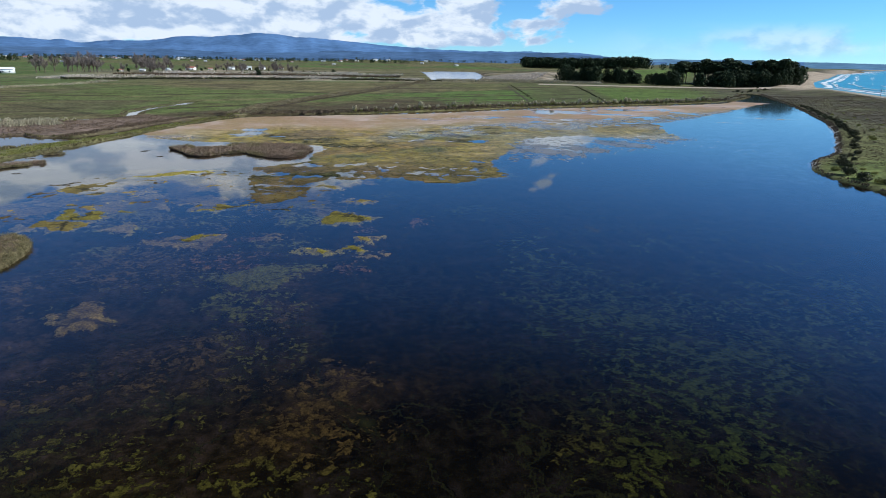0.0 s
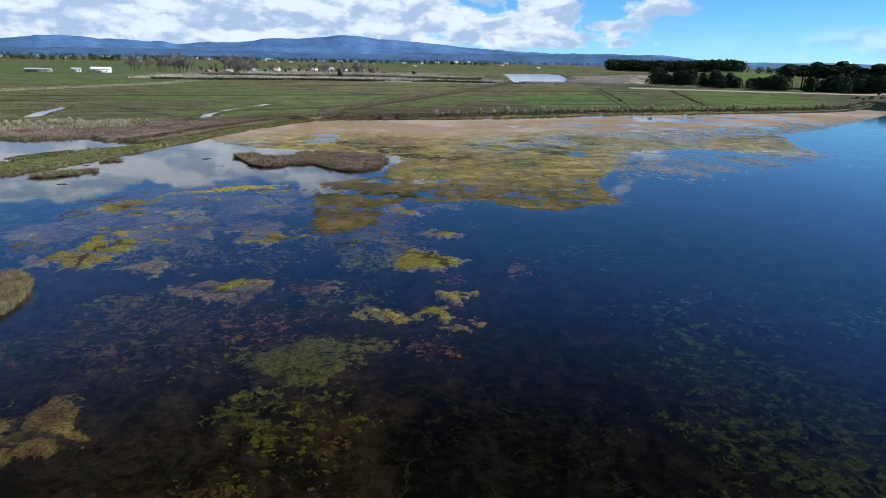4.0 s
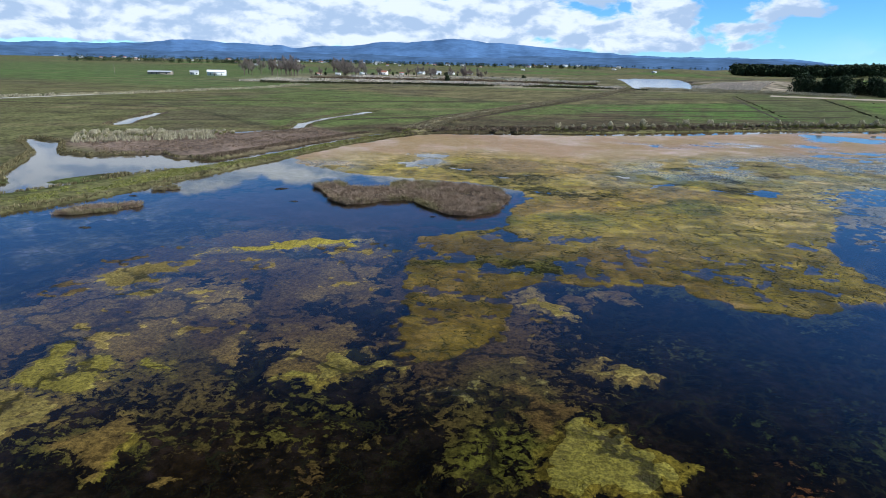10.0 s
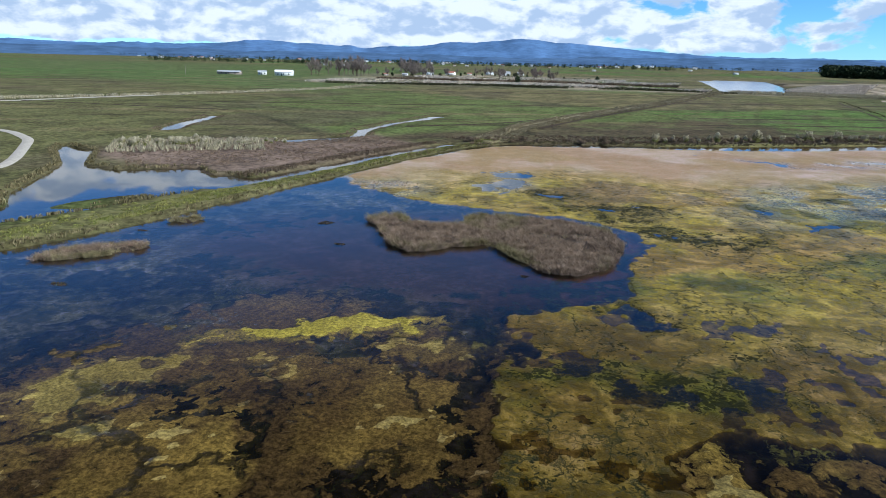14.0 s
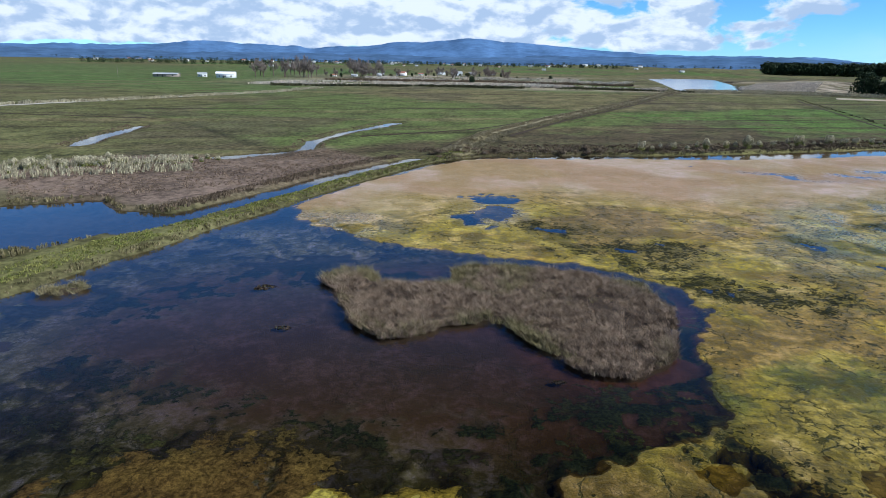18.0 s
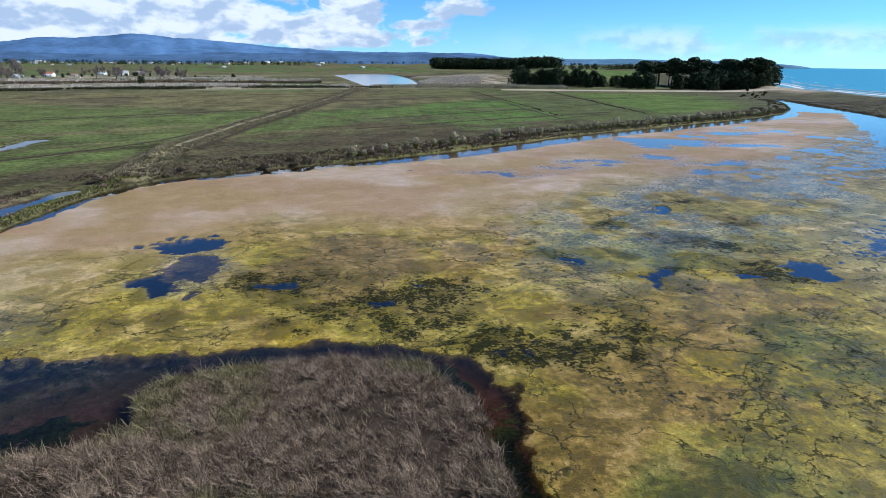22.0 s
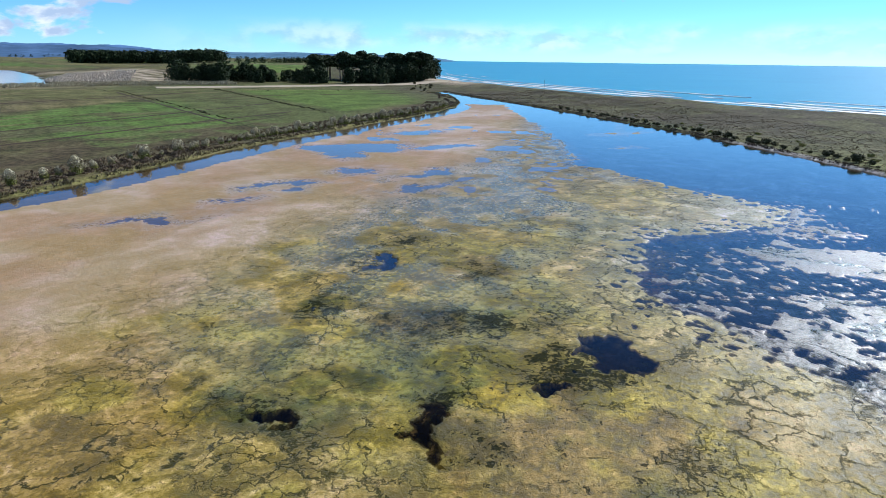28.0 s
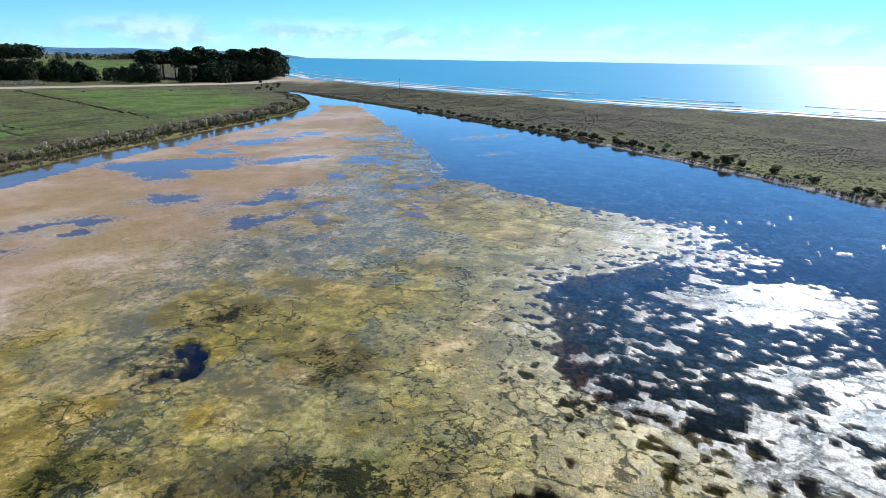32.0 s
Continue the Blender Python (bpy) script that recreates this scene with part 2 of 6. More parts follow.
def mat_bed():
    """Algae over mud: pigment per vertex with some glare and sky reflection laid in, mottled at three scales, with fine
    dark splits.
    """
    m, n = material("algae_and_mud")
    p = world_pos(n)
    at = n.add("ShaderNodeAttribute", attribute_name="tint")
    tint, rag = at.outputs["Color"], n.add("ShaderNodeAttribute", attribute_name="ragged").outputs["Fac"]
    f0, f1, f2 = n.noise(p, 0.30, 5.0, 0.62, 0.6), n.noise(p, 1.6, 6.0, 0.68, 0.3), n.noise(p, 9.0, 4.0, 0.65)
    v = n.math("ADD", n.math("ADD", n.math("MULTIPLY", f0, 0.42), n.math("MULTIPLY", f1, 0.46)), n.math("MULTIPLY", f2, 0.10))
    k = n.ramp(v, 0.42, 0.66, 0.0, 1.0)
    amp = n.math("ADD", 0.12, n.math("MULTIPLY", rag, 0.56))
    k = n.math("ADD", 1.0, n.math("MULTIPLY", n.math("SUBTRACT", k, 0.5), n.math("MULTIPLY", amp, 2.0)))
    col = n.mix(1.0, tint, n.add("ShaderNodeCombineXYZ", {0: k, 1: k, 2: n.math("MULTIPLY", k, k)}).outputs[0], "MULTIPLY")
    # fine splits between and within the plates
    wv = n.add("ShaderNodeVectorMath", {0: p, 1: n.add("ShaderNodeVectorMath", {0: n.add("ShaderNodeTexNoise", {"Vector": p, "Scale": 0.5, "Detail": 6.0, "Roughness": 0.7}).outputs["Color"],
               1: (3.4, 3.4, 0.0)}, operation="MULTIPLY").outputs[0]}, operation="ADD").outputs[0]
    flatv = n.add("ShaderNodeVectorMath", {0: wv, 1: (1, 1, 0)}, operation="MULTIPLY").outputs[0]
    e = n.add("ShaderNodeTexVoronoi", {"Vector": flatv, "Scale": 0.62}, feature="DISTANCE_TO_EDGE").outputs["Distance"]
    e2 = n.add("ShaderNodeTexVoronoi", {"Vector": flatv, "Scale": 1.9}, feature="DISTANCE_TO_EDGE").outputs["Distance"]
    wide = n.add("ShaderNodeVectorMath", {0: flatv, 1: n.add("ShaderNodeVectorMath", {0: n.add("ShaderNodeTexNoise", {"Vector": p, "Scale": 0.12, "Detail": 5.0,
                 "Roughness": 0.6}).outputs["Color"], 1: (14.0, 14.0, 0.0)}, operation="MULTIPLY").outputs[0]}, operation="ADD").outputs[0]
    e3 = n.add("ShaderNodeTexVoronoi", {"Vector": wide, "Scale": 0.085}, feature="DISTANCE_TO_EDGE").outputs["Distance"]
    long_crack = n.math("MULTIPLY", n.ramp(e3, 0.011, 0.004), n.ramp(n.noise(p, 0.16, 4.0, 0.6), 0.40, 0.52))
    c = n.math("MAXIMUM", n.math("MULTIPLY", n.ramp(e, 0.050, 0.012), n.ramp(n.noise(p, 0.09, 4.0, 0.6), 0.52, 0.60)),
               n.math("MULTIPLY", n.ramp(e2, 0.10, 0.02), n.math("MULTIPLY", n.ramp(f1, 0.53, 0.60), 0.7)))
    e4 = n.add("ShaderNodeTexVoronoi", {"Vector": flatv, "Scale": 0.27}, feature="DISTANCE_TO_EDGE").outputs["Distance"]
    plate = n.math("MULTIPLY", n.ramp(e4, 0.034, 0.008), n.ramp(n.noise(p, 0.10, 5.0, 0.65), 0.50, 0.56))
    split = n.add("ShaderNodeAttribute", attribute_name="split").outputs["Fac"]
    torn = n.ramp(n.math("ADD", split, n.math("MULTIPLY", n.math("SUBTRACT", f1, 0.5), 0.9)), 0.20, 0.05)
    c = n.math("MAXIMUM", n.math("MAXIMUM", n.math("MAXIMUM", c, long_crack), plate), n.math("MULTIPLY", torn, n.ramp(f0, 0.36, 0.46)))
    c = n.math("MULTIPLY", c, n.math("MULTIPLY", rag, 0.85))
    col = n.mix(c, col, (0.030, 0.032, 0.012))
    speck = n.math("MULTIPLY", n.ramp(n.noise(p, 1.7, 7.0, 0.72), 0.61, 0.66), n.math("MULTIPLY", rag, 0.55))
    col = n.mix(speck, col, (0.05, 0.045, 0.016))
    dk = n.add("ShaderNodeAttribute", attribute_name="dark").outputs["Fac"]
    lump = n.math("ADD", n.math("MULTIPLY", n.noise(p, 2.7, 7.0, 0.68, 0.6), 0.62), n.math("MULTIPLY", n.noise(p, 0.55, 5.0, 0.65, 0.4), 0.38))
    wad = n.ramp(n.math("SUBTRACT", lump, n.math("SUBTRACT", 0.625, n.math("MULTIPLY", dk, 0.155))), 0.0, 0.024)
    col = n.mix(n.math("MULTIPLY", wad, n.math("MULTIPLY", rag, 0.92)), col, (0.017, 0.019, 0.009))
    # drowned weed: leafy clumps, thick or thin by 'weed', cut by the long channels
    weed = n.add("ShaderNodeAttribute", attribute_name="weed").outputs["Fac"]
    hue = n.add("ShaderNodeAttribute", attribute_name="hue").outputs["Color"]
    clump = n.math("ADD", n.math("MULTIPLY", n.noise(p, 1.5, 7.0, 0.68, 0.35), 0.75), n.math("MULTIPLY", n.noise(p, 0.22, 4.0, 0.6, 0.4), 0.25))
    leafy = n.ramp(n.math("SUBTRACT", clump, n.math("SUBTRACT", 0.66, n.math("MULTIPLY", weed, 0.34))), 0.0, 0.032)
    chan = n.math("MULTIPLY", n.ramp(e3, 0.045, 0.012), n.ramp(n.noise(p, 0.11, 4.0, 0.6), 0.40, 0.50))
    leafy = n.math("MULTIPLY", leafy, n.math("SUBTRACT", 1.0, n.math("MULTIPLY", chan, 0.85)))
    leafy = n.math("MULTIPLY", leafy, n.ramp(weed, 0.02, 0.10))
    g = n.math("MULTIPLY", n.ramp(n.noise(p, 4.2, 5.0, 0.72), 0.36, 0.64, 0.55, 1.45), n.ramp(clump, 0.42, 0.62, 0.75, 1.3))
    lit = n.mix(1.0, hue, n.add("ShaderNodeCombineXYZ", {0: g, 1: g, 2: g}).outputs[0], "MULTIPLY")
    col = n.mix(leafy, col, lit)
    f1 = n.math("ADD", f1, n.math("MULTIPLY", leafy, 0.7))
    h = n.math("SUBTRACT", n.math("ADD", n.math("MULTIPLY", f1, 0.8), n.math("MULTIPLY", f2, 0.35)), n.math("MULTIPLY", c, 0.6))
    slick = n.add("ShaderNodeAttribute", attribute_name="slick").outputs["Fac"]
    rough = n.math("MULTIPLY", n.ramp(f1, 0.35, 0.65, 0.36, 0.64), n.math("SUBTRACT", 1.0, n.math("MULTIPLY", slick, 0.55)))
    # 'dry' scales the specular level, with extra in the east for sun glare
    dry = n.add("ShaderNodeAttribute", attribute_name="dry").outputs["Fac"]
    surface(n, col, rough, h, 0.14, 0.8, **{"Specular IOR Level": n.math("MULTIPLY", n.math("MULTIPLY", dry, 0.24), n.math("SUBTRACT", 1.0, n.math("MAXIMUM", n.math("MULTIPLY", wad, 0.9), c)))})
    return m


M_BED = mat_bed()
M_WATER = mat_water("lagoon_water", (0.46, 0.43, 0.37), 0.22, 1.6, 0.02, 0.008)
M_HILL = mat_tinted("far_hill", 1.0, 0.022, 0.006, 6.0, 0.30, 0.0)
M_RUSH = mat_plain("dry_rush", (0.105, 0.074, 0.050), (0.33, 0.245, 0.175), 1.0, 0.8, 0.01, "Island", 0.2)
M_RUSH_GREEN = mat_plain("green_rush", (0.10, 0.088, 0.036), (0.27, 0.225, 0.12), 0.9, 0.8, 0.01, "Island", 0.2)
M_MUD = mat_plain("wet_mud", (0.035, 0.024, 0.018), (0.07, 0.05, 0.035), 1.5, 0.85, 0.04, None, 0.15)
M_PINE = mat_plain("pine_needles", (0.014, 0.028, 0.012), (0.040, 0.058, 0.022), 0.3, 0.85, 0.05, "Island", 0.2)
M_BARK = mat_plain("bark", (0.09, 0.065, 0.05), (0.16, 0.12, 0.09), 1.0, 0.9, 0.05)
M_SCRUB = mat_plain("scrub_leaves", (0.035, 0.045, 0.018), (0.085, 0.08, 0.035), 0.6, 0.8, 0.03, "Island", 0.3)
M_SCRUB_BROWN = mat_plain("brown_scrub", (0.11, 0.082, 0.055), (0.21, 0.158, 0.105), 0.6, 0.85, 0.03, "Island", 0.2)
M_TWIG = mat_plain("bare_twigs", (0.15, 0.12, 0.105), (0.24, 0.20, 0.175), 0.6, 0.85, 0.03, "Island", 0.2)
M_TOETOE = mat_plain("pale_plume_grass", (0.30, 0.27, 0.17), (0.50, 0.45, 0.31), 0.6, 0.8, 0.03, "Island", 0.2)
M_REED = mat_plain("dry_reeds", (0.48, 0.42, 0.34), (0.70, 0.63, 0.53), 0.1, 0.85, 0.03, "Island", 0.1)
M_GRASS = mat_plain("bank_grass", (0.13, 0.16, 0.035), (0.30, 0.28, 0.09), 0.4, 0.85, 0.03, "Island", 0.2)
M_BUND = mat_plain("bund_tussock", (0.15, 0.128, 0.068), (0.37, 0.315, 0.20), 0.35, 0.85, 0.03, "Island", 0.2)
M_SPIT = mat_plain("spit_tussock", (0.095, 0.078, 0.048), (0.17, 0.135, 0.085), 0.5, 0.85, 0.02, "Island", 0.15)
M_WHITE = mat_plain("white_paint", (0.72, 0.72, 0.70), (0.82, 0.82, 0.80), 0.5, 0.6)
M_ROOF = mat_plain("grey_iron_roof", (0.28, 0.30, 0.32), (0.42, 0.43, 0.44), 0.5, 0.5)
M_REDROOF = mat_plain("red_iron_roof", (0.25, 0.09, 0.06), (0.32, 0.14, 0.10), 0.5, 0.6)
M_GLASS = mat_plain("window_glass", (0.03, 0.04, 0.05), (0.05, 0.06, 0.07), 0.5, 0.1)
M_WOOD = mat_plain("weathered_wood", (0.22, 0.18, 0.14), (0.36, 0.31, 0.26), 1.5, 0.85)
M_GRAVEL = mat_plain("gravel", (0.40, 0.36, 0.30), (0.56, 0.52, 0.45), 1.2, 0.9, 0.02)
M_SAND = mat_plain("beach_sand", (0.36, 0.29, 0.21), (0.50, 0.41, 0.31), 0.4, 0.9, 0.05)
M_FOAM = mat_plain("sea_foam", (0.75, 0.78, 0.80), (0.88, 0.90, 0.91), 0.3, 0.7, 0.1)
M_DRIFT = mat_plain("bleached_driftwood", (0.45, 0.42, 0.38), (0.62, 0.58, 0.52), 2.0, 0.8)


# ---------------------------------------------------------------- plan arithmetic
def hashed(ix, iy, seed):
    h = (ix.astype(np.int64) * 374761393 + iy.astype(np.int64) * 668265263 + seed * 1274126177) & 0xFFFFFFFF
    h = ((h ^ (h >> 13)) * 1274126177) & 0xFFFFFFFF
    return ((h ^ (h >> 16)) & 0xFFFFFF) / float(0xFFFFFF)


def value_noise(x, y, seed):
    ix, iy = np.floor(x), np.floor(y)
    fx, fy = x - ix, y - iy
    fx, fy = fx * fx * (3 - 2 * fx), fy * fy * (3 - 2 * fy)
    a, b = hashed(ix, iy, seed), hashed(ix + 1, iy, seed)
    c, d = hashed(ix, iy + 1, seed), hashed(ix + 1, iy + 1, seed)
    return a + (b - a) * fx + (c - a) * fy + (a - b - c + d) * fx * fy


def fbm(x, y, size, octaves=4, seed=1, gain=0.5):
    """Noise from 0 to 1 about 0.5, its largest forms about 'size' metres across."""
    s = t = 0.0
    k, f = 1.0, 1.0 / size
    for i in range(octaves):
        s = s + k * value_noise(x * f + 17.3 * i, y * f - 9.1 * i, seed + i)
        t, k, f = t + k, k * gain, f * 2.03
    return s / t


def cells(x, y, size, seed):
    """Voronoi cells: distance to the nearest border (in cells, rough) and a number for each cell."""
    u, v = x / size, y / size
    ix, iy = np.floor(u), np.floor(v)
    f1, f2, who = np.full(u.shape, 9.0), np.full(u.shape, 9.0), np.zeros(u.shape)
    for dx in (-1, 0, 1):
        for dy in (-1, 0, 1):
            cx, cy = ix + dx, iy + dy
            d = np.hypot(cx + hashed(cx, cy, seed) - u, cy + hashed(cx, cy, seed + 7) - v)
            near = d < f1
            f2 = np.where(near, f1, np.minimum(f2, d))
            who = np.where(near, hashed(cx, cy, seed + 13), who)
            f1 = np.where(near, d, f1)
    return f2 - f1, who


def outside(x, y, poly):
    """Signed distance to a polygon, negative inside."""
    d = np.full(x.shape, 1e18)
    inside = np.zeros(x.shape, bool)
    for (ax, ay), (bx, by) in zip(poly, poly[1:] + poly[:1]):
        ex, ey = bx - ax, by - ay
        t = np.clip(((x - ax) * ex + (y - ay) * ey) / (ex * ex + ey * ey), 0, 1)
        d = np.minimum(d, (x - ax - t * ex) ** 2 + (y - ay - t * ey) ** 2)
        cross = (ay > y) != (by > y)
        inside ^= cross & (x < ex * (y - ay) / (ey if ey else 1e-9) + ax)
    return np.where(inside, -1, 1) * np.sqrt(d)


def off_line(x, y, pts):
    d = np.full(x.shape, 1e18)
    for (ax, ay), (bx, by) in zip(pts, pts[1:]):
        ex, ey = bx - ax, by - ay
        t = np.clip(((x - ax) * ex + (y - ay) * ey) / (ex * ex + ey * ey), 0, 1)
        d = np.minimum(d, (x - ax - t * ex) ** 2 + (y - ay - t * ey) ** 2)
    return np.sqrt(d)


def step(v, lo, hi):
    t = np.clip((v - lo) / (hi - lo), 0, 1)
    return t * t * (3 - 2 * t)


def blend(col, other, w):
    return col + (np.array(other) - col) * w[..., None]


def axis(lo, dense_lo, dense_hi, hi, cell, growth):
    pts = list(np.arange(dense_lo, dense_hi + 1e-6, cell))
    s, v = cell, pts[-1]
    while v < hi:
        s *= growth
        v += s
        pts.append(v)
    s, v = cell, pts[0]
    while v > lo:
        s *= growth
        v -= s
        pts.insert(0, v)
    return np.array(pts)


def sheet(name, X, Y, Z, keep, mat, tint=None, fields=None, hue=None):
    """A grid as one mesh; keep says which cells are built, fields are numbers laid out per vertex."""
    ny, nx = X.shape
    idx = np.arange(nx * ny).reshape(ny, nx)
    q = np.stack([idx[:-1, :-1], idx[:-1, 1:], idx[1:, 1:], idx[1:, :-1]], -1)
    q = q[keep] if keep is not None else q.reshape(-1, 4)
    used, q = np.unique(q, return_inverse=True)
    q = q.reshape(-1, 4)
    co = np.stack([X, Y, Z], -1).reshape(-1, 3)[used]
    ob = np_mesh(name, co, q, mat, None if tint is None else tint.reshape(-1, 3)[used], smooth=True)
    for key, value in (fields or {}).items():
        at = ob.data.attributes.new(key, "FLOAT", "POINT")
        at.data.foreach_set("value", value.ravel()[used].astype(np.float32))
    if hue is not None:
        at = ob.data.attributes.new("hue", "FLOAT_COLOR", "POINT")
        at.data.foreach_set("color", np.c_[hue.reshape(-1, 3)[used], np.ones(len(used))].astype(np.float32).ravel())
    return ob


def np_mesh(name, co, faces, mat, tint=None, smooth=False):
    me = bpy.data.meshes.new(name)
    k = faces.shape[1]
    me.vertices.add(len(co))
    me.vertices.foreach_set("co", np.ascontiguousarray(co, np.float32).ravel())
    me.loops.add(faces.size)
    me.loops.foreach_set("vertex_index", np.ascontiguousarray(faces, np.int32).ravel())
    me.polygons.add(len(faces))
    me.polygons.foreach_set("loop_start", np.arange(0, faces.size, k, dtype=np.int32))
    if smooth:
        me.polygons.foreach_set("use_smooth", np.ones(len(faces), bool))
    if tint is not None:
        at = me.attributes.new("tint", "FLOAT_COLOR", "POINT")
        at.data.foreach_set("color", np.c_[tint, np.ones(len(tint))].astype(np.float32).ravel())
    me.update()
    me.validate()
    me.materials.append(mat)
    return new(name, me)


# ---------------------------------------------------------------- the plan, in metres
LAGOON = [(-60, 126), (-53.8, 135), (-49.6, 143), (-44.6, 156.6), (-40.5, 168), (-34.5, 185), (-27.5, 204), (-17.5, 225),
          (-8, 233.5), (10, 238), (25, 240), (50, 247), (80, 258), (106, 268), (140, 276.5), (171, 284.5), (205, 293),
          (235, 305), (256, 318), (285, 342), (300, 357), (312, 380), (318, 392), (330, 385), (322, 372), (300, 340),
          (282, 312), (255, 272), (236, 246), (211, 212), (194, 190), (178, 172), (160, 153), (145, 138), (128, 122),
          (112, 112), (103, 103), (99, 90), (97, 80), (95, 40), (90, -20), (60, -90), (-60, -90), (-110, -20),
          (-100, 60), (-78, 100)]
POND = [(-103, 200), (-93, 195), (-83, 179), (-75, 175.5), (-63, 180.5), (-58, 175.5), (-47.5, 174), (-52, 166),
        (-57, 154), (-61, 146.5), (-66, 139), (-74, 130), (-82, 138), (-71, 148), (-77, 156), (-81, 165), (-87, 179), (-99, 193)]
CHANNEL = [(-50, 166), (-45.5, 177), (-39.5, 190), (-34.5, 204), (-28, 217), (-22, 227)]
POND_ISLETS = [((-60.5, 153), 7.2, 2.5, 43)]
CAUSEWAY = [(-84, 106), (-60, 133), (-52, 149), (-47, 162), (-38, 183), (-30, 203), (-20, 224), (-12, 234)]
COAST = [(150, -1500), (200, -300), (262, 0), (300, 100), (330, 180), (360, 250), (392, 310), (425, 365), (455, 415),
         (510, 513), (640, 650), (860, 850), (1300, 1260), (2200, 2000), (3300, 2850)]
SEA = COAST + [(5200, 4300), (5200, -1500)]
DITCHES = [[(-61, 222), (-54, 228), (-48, 237), (-50, 253), (-46, 271), (-36, 303)], [(-99, 232), (-104, 256), (-107, 277)]]
BUND = [(-14, 233), (-5, 271), (16, 321), (51, 392), (90, 478), (133, 576)]
FAR_POND = [(148, 612), (170, 720), (198, 860), (225, 1010), (325, 1040), (285, 870), (230, 715), (198, 618)]


ISLAND = [(-23.8, 151), (-21.2, 148.4), (-20.4, 145.7), (-18.8, 141.9), (-16, 138.8), (-13.7, 139.6), (-11.1, 142), (-8.3, 142.8),
          (-6.4, 141.6), (-4.6, 138.2), (-1.8, 134.7), (1.3, 134.3), (4.1, 136.6), (6.6, 141.7), (7.6, 147.6), (6.4, 151.7),
          (1.6, 155.3), (-4.4, 156.4), (-9.4, 156.7), (-11.4, 154.4), (-12, 151), (-15.4, 150.4), (-17.7, 151), (-19.6, 154.1), (-22.2, 155)]


def land_height(x, y):
    wob = (fbm(x, y, 9, 3, 41) - 0.5) * 3.0
    lag, pond = outside(x, y, LAGOON) + wob * 0.6, outside(x, y, POND) + wob * 0.5
    chan = off_line(x, y, CHANNEL) - 2.0 + wob * 0.5
    for (c, rx, ry, rot) in POND_ISLETS:
        u, v = x - c[0], y - c[1]
        cr, sr = math.cos(radians(rot)), math.sin(radians(rot))
        r = np.hypot((u * cr + v * sr) / rx, (v * cr - u * sr) / ry)
        pond = np.maximum(pond, (1 - r) * 3 + wob * 0.3)
    pools = np.minimum(pond, chan)
    for k, d in enumerate(DITCHES):
        w = -0.2 + 4.6 * fbm(x, y, 16, 2, 60 + k)
        pools = np.minimum(pools, off_line(x, y, d) - w)
    far_pond = outside(x, y, FAR_POND)
    wet = np.minimum(np.minimum(lag, pools), far_pond)
    sea = outside(x, y, SEA)
    z = 0.26 + 0.30 * (fbm(x, y, 28, 4, 3) - 0.35) + 0.20 * (fbm(x, y, 3, 2, 5) - 0.5)
    z = z + 0.12 * step(6 - off_line(x, y, CAUSEWAY), 2.5, 5.5)
    z = z + 0.6 * step(7 - np.abs(off_line(x, y, BUND) - 2.3), 4.0, 6.5)
    # dune ridge along the spit, gentle rise of the country behind the pines
    z = z + 2.6 * step(sea, 8, 45) * step(95 - sea, 0, 60) * (0.6 + 0.8 * fbm(x, y, 40, 3, 8)) * step(lag, 4, 50)
    z = z + 9.0 * step(fbm(x, y, 260, 3, 21), 0.35, 0.8) * step(y - 0.2 * x, 420, 640) * step(x, 240, 420)
    z = z + 2.0 * np.exp(-((x - 570) ** 2 + (y - 625) ** 2) / 70 ** 2) + 4.0 * np.exp(-((x - 560) ** 2 + (y - 730) ** 2) / 120 ** 2)
    z = z * step(wet, -0.5, 1.6) + 0.10
    z = np.where(wet < 1.2, np.minimum(z, -0.10 + 0.45 * wet), z)
    z = np.maximum(z, -1.0)
    z = np.where(sea < 30, np.minimum(z, -0.6 + 0.10 * sea), z)
    return np.maximum(z, -3.0), lag, pools, sea, far_pond


